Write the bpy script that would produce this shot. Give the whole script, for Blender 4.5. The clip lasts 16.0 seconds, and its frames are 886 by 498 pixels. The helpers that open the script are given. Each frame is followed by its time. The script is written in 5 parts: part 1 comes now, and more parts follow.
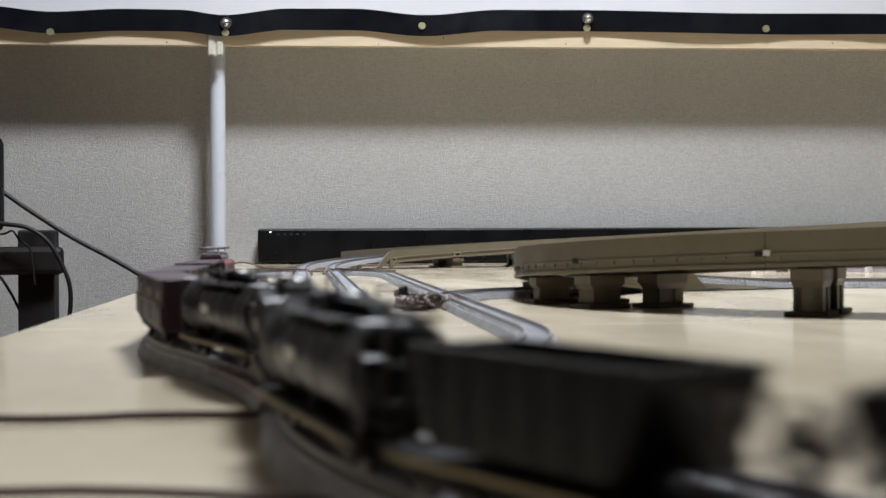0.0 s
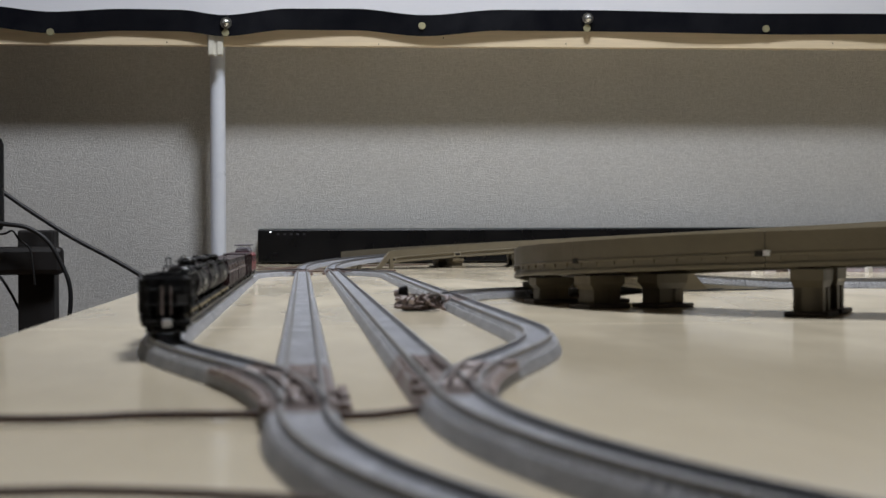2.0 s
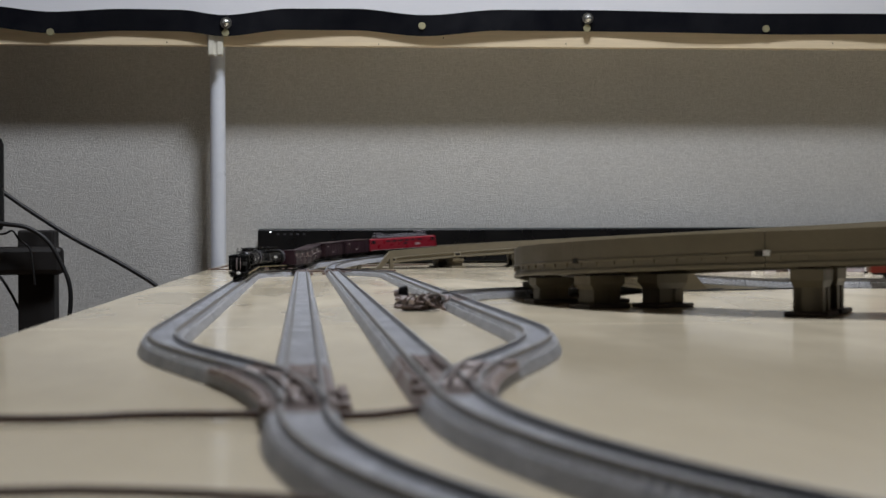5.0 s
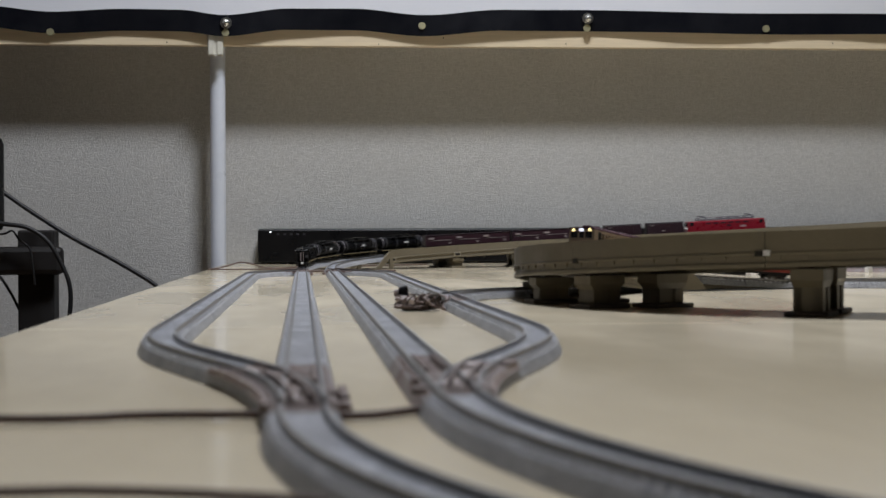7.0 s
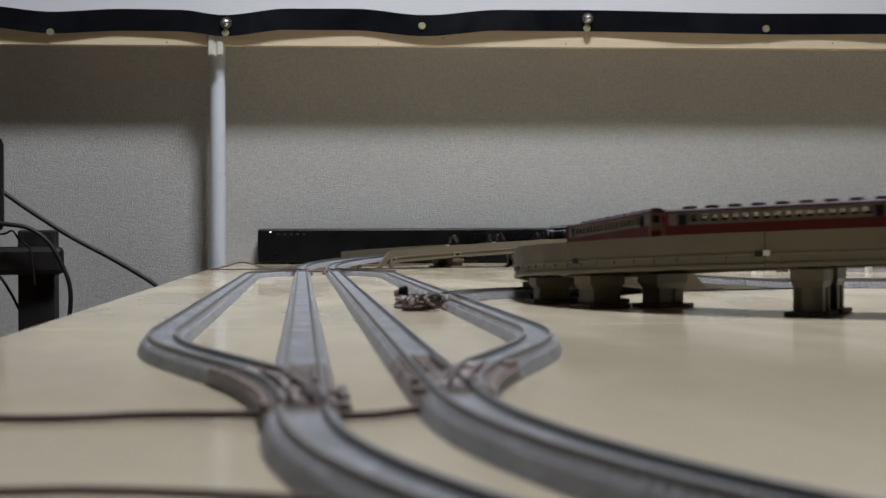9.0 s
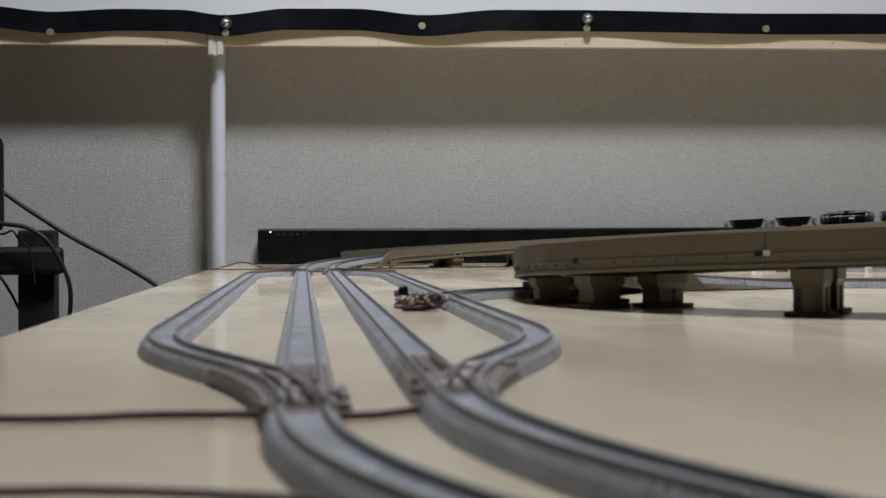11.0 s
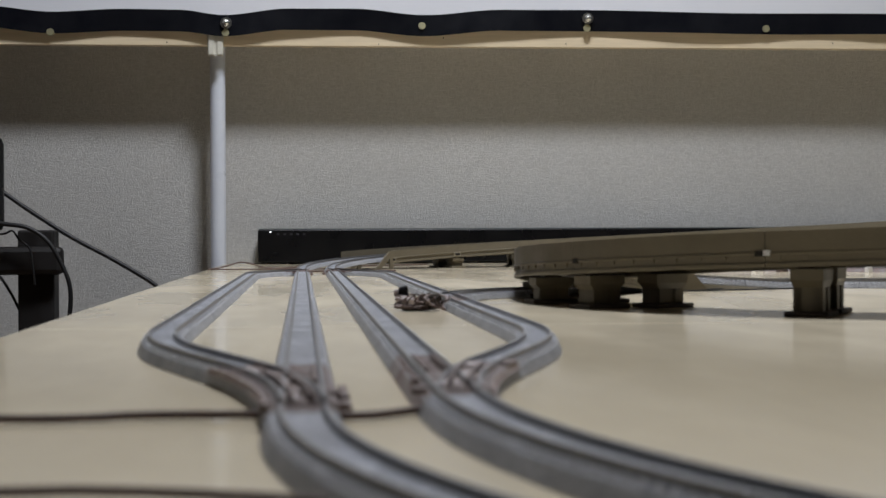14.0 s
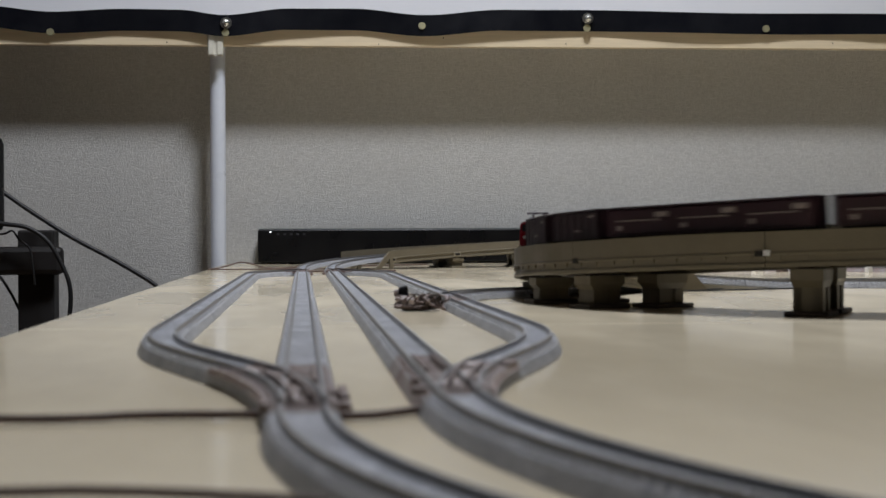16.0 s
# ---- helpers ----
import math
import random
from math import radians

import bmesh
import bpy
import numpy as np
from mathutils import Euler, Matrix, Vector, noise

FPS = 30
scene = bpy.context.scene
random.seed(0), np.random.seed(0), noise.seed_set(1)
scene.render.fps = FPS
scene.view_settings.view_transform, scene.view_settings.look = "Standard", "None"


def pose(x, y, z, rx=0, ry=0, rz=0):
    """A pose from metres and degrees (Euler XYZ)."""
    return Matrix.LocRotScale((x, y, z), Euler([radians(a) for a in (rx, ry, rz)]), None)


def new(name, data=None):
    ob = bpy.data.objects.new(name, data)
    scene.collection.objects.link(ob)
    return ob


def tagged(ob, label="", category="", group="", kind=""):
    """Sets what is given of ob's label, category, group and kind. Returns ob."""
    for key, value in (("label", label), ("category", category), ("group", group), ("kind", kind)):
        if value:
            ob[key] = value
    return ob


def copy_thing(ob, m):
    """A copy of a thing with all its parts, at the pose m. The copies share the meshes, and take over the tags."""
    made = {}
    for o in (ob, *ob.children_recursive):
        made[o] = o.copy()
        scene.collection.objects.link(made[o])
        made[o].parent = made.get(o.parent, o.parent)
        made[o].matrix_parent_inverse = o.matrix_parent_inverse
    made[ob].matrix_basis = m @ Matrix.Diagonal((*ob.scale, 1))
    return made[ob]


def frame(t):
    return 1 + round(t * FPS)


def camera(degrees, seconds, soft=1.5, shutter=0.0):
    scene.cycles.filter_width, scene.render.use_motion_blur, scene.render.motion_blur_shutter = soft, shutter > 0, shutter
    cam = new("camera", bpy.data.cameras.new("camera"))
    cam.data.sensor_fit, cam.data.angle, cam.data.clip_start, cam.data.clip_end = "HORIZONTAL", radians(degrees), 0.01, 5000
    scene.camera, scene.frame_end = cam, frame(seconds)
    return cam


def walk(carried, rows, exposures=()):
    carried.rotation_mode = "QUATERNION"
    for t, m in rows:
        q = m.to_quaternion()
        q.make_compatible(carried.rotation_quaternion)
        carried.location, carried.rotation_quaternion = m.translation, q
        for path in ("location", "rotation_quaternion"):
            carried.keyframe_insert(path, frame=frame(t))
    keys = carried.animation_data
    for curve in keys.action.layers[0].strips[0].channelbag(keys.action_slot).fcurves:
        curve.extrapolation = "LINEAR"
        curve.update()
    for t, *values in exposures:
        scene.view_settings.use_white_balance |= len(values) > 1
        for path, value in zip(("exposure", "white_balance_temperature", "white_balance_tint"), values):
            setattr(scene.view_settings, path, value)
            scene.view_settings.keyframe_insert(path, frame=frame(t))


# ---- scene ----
# ---- camera: low over the table, standing still ----
cam = camera(34.18, 16.0, soft=1.5, shutter=0.5)
cam.data.dof.use_dof = True
cam.data.dof.focus_distance = 1.9
cam.data.dof.aperture_fstop = 26.0
EYE = Vector((0.0, 0.0, 0.743))
VIEW = Matrix(((0.99523896, 0.00487671, -0.09734288), (-0.09737573, 0.0070251, -0.9952229), (-0.00416957, 0.99996343, 0.00746653))).to_4x4()
STAND = Matrix.Translation(EYE) @ VIEW
walk(cam, [(0.0, STAND), (16.0, STAND)], exposures=[(0.0, 0.6), (0.5, 0.53), (1.0, 0.34), (1.5, 0.2), (2.0, 0.12), (3.0, 0.02), (4.0, 0.0), (16.0, 0.0)])

# ---- light: one round ceiling lamp, a dim evening room ----
TOP = 0.70          # height of the table top
world = bpy.data.worlds.new("room_world")
scene.world = world
world.use_nodes = True
world.node_tree.nodes["Background"].inputs[0].default_value = (0.55, 0.6, 0.7, 1)
world.node_tree.nodes["Background"].inputs[1].default_value = 0.006
lamp_data = bpy.data.lights.new("ceiling_lamp_light", "AREA")
lamp_data.shape, lamp_data.size, lamp_data.energy, lamp_data.color = "DISK", 0.42, 32.4, (0.925, 0.967, 1.05)
lamp_light = new("ceiling_lamp_light", lamp_data)
lamp_light.matrix_world = pose(0.3, 1.30, 2.36)


# ---- materials ----
def material(name, base, rough=0.5, metal=0.0, grain=0.0, scale=200.0, wear=0.0, wear_scale=12.0, bump=0.0, bump_scale=300.0, stretch=(1, 1, 1), dark=0.6, spec=0.5, random_tone=0.0, glow=None, coat=0.0, second=None):
    m = bpy.data.materials.new(name)
    m.use_nodes = True
    nt = m.node_tree
    b = nt.nodes["Principled BSDF"]
    b.inputs["Base Color"].default_value = (*base, 1)
    b.inputs["Roughness"].default_value = rough
    b.inputs["Metallic"].default_value = metal
    b.inputs["Specular IOR Level"].default_value = spec
    b.inputs["Coat Weight"].default_value = coat
    b.inputs["Coat Roughness"].default_value = 0.15
    if glow:
        b.inputs["Emission Color"].default_value = (*glow[:3], 1)
        b.inputs["Emission Strength"].default_value = glow[3]
    tc = nt.nodes.new("ShaderNodeTexCoord")
    mp = nt.nodes.new("ShaderNodeMapping")
    mp.inputs["Scale"].default_value = stretch
    nt.links.new(tc.outputs["Object"], mp.inputs["Vector"])

    def tex(sc, detail):
        n = nt.nodes.new("ShaderNodeTexNoise")
        n.inputs["Scale"].default_value = sc
        n.inputs["Detail"].default_value = detail
        nt.links.new(mp.outputs["Vector"], n.inputs["Vector"])
        return n.outputs["Fac"]

    col = None
    low = second or tuple(c * dark for c in base)
    for amount, sc, lo, hi in ((grain, scale, 0.35, 0.65), (wear, wear_scale, 0.42, 0.7)):
        if amount <= 0:
            continue
        rng = nt.nodes.new("ShaderNodeMapRange")
        rng.inputs[1].default_value, rng.inputs[2].default_value = lo, hi
        rng.inputs[3].default_value, rng.inputs[4].default_value = 0.0, amount
        nt.links.new(tex(sc, 4.0), rng.inputs[0])
        mix = nt.nodes.new("ShaderNodeMix")
        mix.data_type = "RGBA"
        mix.inputs[6].default_value = (*base, 1)
        mix.inputs[7].default_value = (*low, 1)
        if col is not None:
            nt.links.new(col, mix.inputs[6])
        nt.links.new(rng.outputs[0], mix.inputs[0])
        col = mix.outputs[2]
    if random_tone > 0:
        info = nt.nodes.new("ShaderNodeObjectInfo")
        hsv = nt.nodes.new("ShaderNodeHueSaturation")
        rng = nt.nodes.new("ShaderNodeMapRange")
        rng.inputs[3].default_value, rng.inputs[4].default_value = 1 - random_tone, 1 + random_tone
        nt.links.new(info.outputs["Random"], rng.inputs[0])
        nt.links.new(rng.outputs[0], hsv.inputs["Value"])
        hsv.inputs["Color"].default_value = (*base, 1)
        if col is not None:
            nt.links.new(col, hsv.inputs["Color"])
        col = hsv.outputs[0]
    if col is not None:
        nt.links.new(col, b.inputs["Base Color"])
    if wear > 0 and metal < 0.5:
        rr = nt.nodes.new("ShaderNodeMapRange")
        rr.inputs[1].default_value, rr.inputs[2].default_value = 0.3, 0.7
        rr.inputs[3].default_value, rr.inputs[4].default_value = rough * 0.7, min(1.0, rough * 1.35)
        nt.links.new(tex(wear_scale * 1.7, 3.0), rr.inputs[0])
        nt.links.new(rr.outputs[0], b.inputs["Roughness"])
    if bump > 0:
        bp = nt.nodes.new("ShaderNodeBump")
        bp.inputs["Strength"].default_value = bump
        bp.inputs["Distance"].default_value = 0.001
        nt.links.new(tex(bump_scale, 3.0), bp.inputs["Height"])
        nt.links.new(bp.outputs[0], b.inputs["Normal"])
    return m


def wallpaper():
    """Woven vinyl: two crossed sets of short raised threads."""
    m = bpy.data.materials.new("woven_vinyl_wallpaper")
    m.use_nodes = True
    nt = m.node_tree
    b = nt.nodes["Principled BSDF"]
    b.inputs["Roughness"].default_value = 0.8
    b.inputs["Specular IOR Level"].default_value = 0.3
    tc = nt.nodes.new("ShaderNodeTexCoord")
    facs = []
    for stretch, sc in (((110, 1, 620), 1.0), ((560, 1, 170), 1.0), ((5, 5, 5), 1.0)):
        mp = nt.nodes.new("ShaderNodeMapping")
        mp.inputs["Scale"].default_value = stretch
        nt.links.new(tc.outputs["Object"], mp.inputs["Vector"])
        n = nt.nodes.new("ShaderNodeTexNoise")
        n.inputs["Scale"].default_value = sc
        n.inputs["Detail"].default_value = 3.0
        n.inputs["Roughness"].default_value = 0.6
        nt.links.new(mp.outputs["Vector"], n.inputs["Vector"])
        facs.append(n.outputs["Fac"])
    weave = nt.nodes.new("ShaderNodeMath")
    weave.operation = "MAXIMUM"
    nt.links.new(facs[0], weave.inputs[0])
    nt.links.new(facs[1], weave.inputs[1])
    ramp_ = nt.nodes.new("ShaderNodeMapRange")
    ramp_.inputs[1].default_value, ramp_.inputs[2].default_value = 0.42, 0.72
    nt.links.new(weave.outputs[0], ramp_.inputs[0])
    mix = nt.nodes.new("ShaderNodeMix")
    mix.data_type = "RGBA"
    mix.inputs[6].default_value = (0.485, 0.475, 0.455, 1)
    mix.inputs[7].default_value = (0.64, 0.63, 0.605, 1)
    nt.links.new(ramp_.outputs[0], mix.inputs[0])
    soil = nt.nodes.new("ShaderNodeMix")
    soil.data_type = "RGBA"
    soil.blend_type = "MULTIPLY"
    soil.inputs[0].default_value = 0.16
    nt.links.new(mix.outputs[2], soil.inputs[6])
    nt.links.new(facs[2], soil.inputs[7])
    nt.links.new(soil.outputs[2], b.inputs["Base Color"])
    bump = nt.nodes.new("ShaderNodeBump")
    bump.inputs["Strength"].default_value = 0.75
    bump.inputs["Distance"].default_value = 0.0025
    nt.links.new(weave.outputs[0], bump.inputs["Height"])
    nt.links.new(bump.outputs[0], b.inputs["Normal"])
    return m


WALLPAPER = wallpaper()
PAINT = material("white_ceiling_paint", (0.78, 0.78, 0.76), 0.9, grain=0.1, scale=60, wear=0.05, bump=0.2)
FLOORING = material("brown_wood_floor", (0.24, 0.15, 0.085), 0.45, grain=0.5, scale=30, wear=0.3, stretch=(1, 12, 1))
TABLE_WOOD = material("varnished_pale_plywood", (0.79, 0.69, 0.51), 0.13, grain=0.12, scale=60, wear=0.14, wear_scale=7, bump=0.004, bump_scale=40, stretch=(1.6, 0.5, 1), dark=0.74, random_tone=0.02)
TABLE_EDGE = material("raw_plywood_edge", (0.5, 0.38, 0.22), 0.6, grain=0.5, scale=120, stretch=(1, 1, 8))
LEG_WOOD = material("pine_leg", (0.45, 0.32, 0.18), 0.6, grain=0.4, scale=40, stretch=(6, 6, 1))
PINE = material("planed_pine", (0.74, 0.61, 0.42), 0.55, grain=0.35, scale=22, wear=0.2, wear_scale=6, stretch=(0.6, 8, 14), dark=0.72, bump=0.1)
SCREEN = material("white_screen_cloth", (0.68, 0.69, 0.74), 0.75, grain=0.06, scale=400, wear=0.06, wear_scale=4, bump=0.15, bump_scale=14)
BLACK_BAND = material("black_screen_border", (0.0035, 0.004, 0.007), 0.75, grain=0.4, scale=500, wear=0.2, bump=0.3, spec=0.12)
NICKEL = material("nickel", (0.75, 0.74, 0.72), 0.22, 1.0, grain=0.1, scale=300)
BRASS = material("dull_brass", (0.5, 0.47, 0.3), 0.45, 0.8, grain=0.2, scale=300)
WHITE_PIPE = material("white_plastic_pipe", (0.66, 0.69, 0.76), 0.35, grain=0.05, scale=100, wear=0.08)
WHITE_CLIP = material("ivory_plastic_clip", (0.62, 0.6, 0.52), 0.45, grain=0.1, scale=100)
GLOSS_BLACK = material("gloss_black_plastic", (0.004, 0.004, 0.005), 0.3, grain=0.1, scale=200, wear=0.1, spec=0.25)
EDGE_GREY = material("grey_edge_strip", (0.18, 0.2, 0.2), 0.4, 0.3)
DARK_WOOD = material("black_stained_wood", (0.008, 0.006, 0.0055), 0.6, grain=0.4, scale=60, wear=0.2, stretch=(1, 1, 0.2))
CABLE = material("black_rubber_cable", (0.008, 0.008, 0.009), 0.5, grain=0.2)
BROWN_CABLE = material("dark_brown_cable", (0.12, 0.078, 0.064), 0.6, grain=0.3)
ROADBED = material("blue_grey_plastic_roadbed", (0.44, 0.45, 0.485), 0.42, grain=0.8, scale=430, wear=0.8, wear_scale=45, bump=0.9, bump_scale=1400, dark=0.6, random_tone=0.04)
# sleeper grey made paler: the strip's reflected sheen is put into the colour
TIE = material("grey_plastic_sleeper", (0.74, 0.76, 0.82), 0.22, grain=0.45, scale=420, wear=0.5, wear_scale=34)
# rail grey, darkened to hold the shadow line along each rail
RAIL_STEEL = material("tarnished_rail", (0.21, 0.205, 0.205), 0.42, 0.6, grain=0.3, scale=300, wear=0.3)
RUST = material("rust_brown_turnout", (0.21, 0.155, 0.14), 0.65, grain=0.6, scale=260, wear=0.5, wear_scale=45, bump=0.6, bump_scale=600, dark=0.45)
TURN_BED = material("patchy_brown_grey_turnout_bed", (0.36, 0.35, 0.365), 0.5, grain=0.7, scale=160, wear=0.95, wear_scale=48, bump=0.7, bump_scale=900, second=(0.19, 0.125, 0.11))
RUST_PALE = material("dusty_brown_turnout", (0.40, 0.345, 0.33), 0.6, grain=0.7, scale=180, wear=0.8, wear_scale=70, second=(0.19, 0.125, 0.11))
TAN = material("tan_viaduct_plastic", (0.15, 0.127, 0.086), 0.5, grain=0.22, scale=180, wear=0.25, wear_scale=22, bump=0.15, bump_scale=500, dark=0.75, random_tone=0.04)
BRIGHT_TAN = material("pale_tan_plastic", (0.34, 0.30, 0.22), 0.5, grain=0.2, scale=180)
TAN_DARK = material("olive_tan_pier_plastic", (0.128, 0.105, 0.066), 0.5, grain=0.25, scale=180, wear=0.25, wear_scale=25, bump=0.15, dark=0.7, random_tone=0.05)
BASE_DARK = material("dark_pier_foot", (0.06, 0.045, 0.035), 0.6, grain=0.3, scale=200)
HOLE = material("dark_socket", (0.012, 0.01, 0.008), 0.8, grain=0.2)
# pale colour standing in for light that shines through a wall socket
HOLE_LIGHT = material("pale_joiner_tab", (0.7, 0.7, 0.74), 0.3, grain=0.1)
LOCO_RED = material("locomotive_red", (0.22, 0.006, 0.018), 0.32, grain=0.12, scale=120, wear=0.15, wear_scale=60, coat=0.3)
LOCO_ROOF = material("silver_grey_roof", (0.16, 0.15, 0.17), 0.45, grain=0.2, scale=200, wear=0.2)
CREAM = material("railcar_cream", (0.34, 0.26, 0.185), 0.4, grain=0.1, scale=150, wear=0.15, wear_scale=60)
VERMILION = material("railcar_red_band", (0.20, 0.018, 0.009), 0.4, grain=0.1, scale=150, wear=0.12)
MAROON_ROOF = material("maroon_roof", (0.075, 0.030, 0.042), 0.65, grain=0.2, scale=150)
WINE = material("wine_brown_wagon", (0.030, 0.0075, 0.014), 0.42, grain=0.25, scale=150, wear=0.25, wear_scale=50)
WINE_DARK = material("dark_wine_wagon", (0.022, 0.006, 0.0115), 0.45, grain=0.25, scale=150, wear=0.2)
WAGON_BLACK = material("black_wagon", (0.0045, 0.0045, 0.0055), 0.3, grain=0.25, scale=150, wear=0.2, wear_scale=60, spec=0.17)
UNDER = material("dark_underframe", (0.009, 0.008, 0.0075), 0.6, grain=0.3, scale=200, spec=0.2)
PALE_PRINT = material("pale_print", (0.36, 0.27, 0.27), 0.5, grain=0.2)
MARK_WHITE = material("white_print", (0.7, 0.68, 0.66), 0.5, grain=0.1)
DUST = material("dusty_catwalk", (0.28, 0.23, 0.22), 0.6, grain=0.3)
OCHRE_STEP = material("weathered_ochre_step", (0.23, 0.18, 0.09), 0.6, grain=0.4, scale=300)
WHEEL = material("dark_wheel", (0.06, 0.055, 0.05), 0.4, 0.8, grain=0.2)
STRAP = material("worn_grey_strap", (0.06, 0.06, 0.064), 0.35, 0.3, grain=0.3, scale=300)
GLASS = material("dark_window_glass", (0.012, 0.013, 0.016), 0.08, spec=0.6)
CLEAR_GLASS = material("tinted_clear_glass", (0.80, 0.72, 0.62), 0.05)
CLEAR_GLASS.node_tree.nodes["Principled BSDF"].inputs["Transmission Weight"].default_value = 1.0
CLEAR_GLASS.node_tree.nodes["Principled BSDF"].inputs["IOR"].default_value = 1.1
WARM_LIGHT = material("lit_headlight", (0.9, 0.8, 0.5), 0.3, glow=(1.0, 0.82, 0.38, 1.7))
COLD_LIGHT = material("lit_marker", (0.8, 0.8, 1.0), 0.3, glow=(0.82, 0.82, 1.0, 1.3))
LED = material("lit_led", (0.9, 0.9, 1.0), 0.3, glow=(0.9, 0.95, 1.0, 4.0))
PRINT_GREY = material("grey_print", (0.035, 0.035, 0.042), 0.5)
LAMP_GLOW = material("lamp_diffuser", (0.9, 0.88, 0.84), 0.6, glow=(1.0, 0.95, 0.87, 2.0))


# ---- mesh helpers ----
def empty(name, m, label="", category="", group="", kind=""):
    ob = new(name)
    ob.empty_display_size = 0.02
    ob.matrix_basis = m
    return tagged(ob, label, category, group, kind)


def part(name, bm, mat, parent=None, label="", smooth=False):
    me = bpy.data.meshes.new(name)
    bmesh.ops.recalc_face_normals(bm, faces=bm.faces)
    bm.to_mesh(me)
    bm.free()
    me.materials.append(mat)
    if smooth:
        for p in me.polygons:
            p.use_smooth = True
    ob = new(name, me)
    if parent is not None:
        ob.parent = parent
    if label:
        ob["label"] = label
    return ob


def box(bm, x0, x1, y0, y1, z0, z1, bevel=0.0, m=None):
    made = bmesh.ops.create_cube(bm, size=1.0)["verts"]
    for v in made:
        v.co = Vector((x0 + (v.co.x + 0.5) * (x1 - x0), y0 + (v.co.y + 0.5) * (y1 - y0), z0 + (v.co.z + 0.5) * (z1 - z0)))
    if bevel > 0:
        edges = list({e for v in made for e in v.link_edges})
        res = bmesh.ops.bevel(bm, geom=edges, offset=bevel, segments=2, affect="EDGES", profile=0.5)
        made = list({v for f in res["faces"] for v in f.verts} | {v for v in made if v.is_valid})
    if m is not None:
        for v in made:
            v.co = m @ v.co
    return bm


def boxes(*args, bevel=0.0):
    bm = bmesh.new()
    for a in args:
        box(bm, *a, bevel=bevel)
    return bm


def rod(bm, a, b, r, segs=12, r2=None):
    a, b = Vector(a), Vector(b)
    d = b - a
    m = Matrix.Translation((a + b) / 2) @ d.to_track_quat("Z", "Y").to_matrix().to_4x4()
    bmesh.ops.create_cone(bm, cap_ends=True, segments=segs, radius1=r, radius2=r if r2 is None else r2, depth=d.length, matrix=m)
    return bm


def rods(*args, segs=10):
    bm = bmesh.new()
    for a, b, r in args:
        rod(bm, a, b, r, segs)
    return bm


def tube(points, r, segs=8, sub=8):
    """A smooth round cable through control points."""
    pts = [Vector(p) for p in points]
    line = []
    for i in range(len(pts) - 1):
        p0, p1, p2, p3 = pts[max(i - 1, 0)], pts[i], pts[i + 1], pts[min(i + 2, len(pts) - 1)]
        for k in range(sub):
            u = k / sub
            line.append(0.5 * (2 * p1 + (p2 - p0) * u + (2 * p0 - 5 * p1 + 4 * p2 - p3) * u * u + (3 * p1 - p0 - 3 * p2 + p3) * u ** 3))
    line.append(pts[-1])
    bm = bmesh.new()
    rings = []
    q = None
    for i, p in enumerate(line):
        d = (line[min(i + 1, len(line) - 1)] - line[max(i - 1, 0)]).normalized()
        if q is None:
            q = d.to_track_quat("Z", "Y")
        else:
            q = (q @ Vector((0, 0, 1))).rotation_difference(d) @ q
        rings.append([bm.verts.new(p + q @ Vector((r * math.cos(a), r * math.sin(a), 0))) for a in (2 * math.pi * k / segs for k in range(segs))])
    for a, b in zip(rings, rings[1:]):
        for k in range(segs):
            bm.faces.new((a[k], a[(k + 1) % segs], b[(k + 1) % segs], b[k]))
    bm.faces.new(rings[0])
    bm.faces.new(rings[-1])
    return bm


class Way:
    """A line of straights ("L", length) and arcs ("A", radius, degrees to the right) over the table."""

    def __init__(self, x, y, heading, pieces, s0=0.0):
        self.rows = []
        h, s = radians(heading), s0
        for p in pieces:
            if p[0] == "L":
                self.rows.append((s, p[1], x, y, h, 0.0))
                x, y, s = x + p[1] * math.sin(h), y + p[1] * math.cos(h), s + p[1]
            else:
                n = p[1] * abs(radians(p[2]))
                k = math.copysign(1 / p[1], p[2])
                self.rows.append((s, n, x, y, h, k))
                x += (math.cos(h) - math.cos(h + k * n)) / k
                y += (math.sin(h + k * n) - math.sin(h)) / k
                h, s = h + k * n, s + n
        self.s0, self.s1 = s0, s

    def at(self, s):
        row = self.rows[0]
        for r in self.rows:
            if s >= r[0] - 1e-9:
                row = r
        s_, n, x, y, h, k = row
        d = s - s_
        if abs(k) < 1e-9:
            return x + d * math.sin(h), y + d * math.cos(h), h
        return x + (math.cos(h) - math.cos(h + k * d)) / k, y + (math.sin(h + k * d) - math.sin(h)) / k, h + k * d


def ramp(knots):
    """Height over the table along a way, from (s, z) knots."""
    ss, zz = [k[0] for k in knots], [k[1] for k in knots]
    return lambda s: float(np.interp(s, ss, zz))


FLAT = ramp([(0, 0.0), (1, 0.0)])


def sweep(bm, way, s0, s1, profile, zf, step, origin, closed=True, shift=0.0):
    """Draws a profile of (right, up) pairs along a stretch of a way."""
    n = max(1, int(math.ceil((s1 - s0) / step)))
    rings = []
    for i in range(n + 1):
        s = s0 + (s1 - s0) * i / n
        x, y, h = way.at(s)
        rx, ry = math.cos(h), -math.sin(h)
        z = TOP + zf(s)
        rings.append([bm.verts.new((x + (u + shift) * rx - origin[0], y + (u + shift) * ry - origin[1], z + w - origin[2])) for u, w in profile])
    m = len(profile)
    for a, b in zip(rings, rings[1:]):
        for k in range(m if closed else m - 1):
            bm.faces.new((a[k], a[(k + 1) % m], b[(k + 1) % m], b[k]))
    if closed:
        bm.faces.new(rings[0])
        bm.faces.new(rings[-1])
    return bm


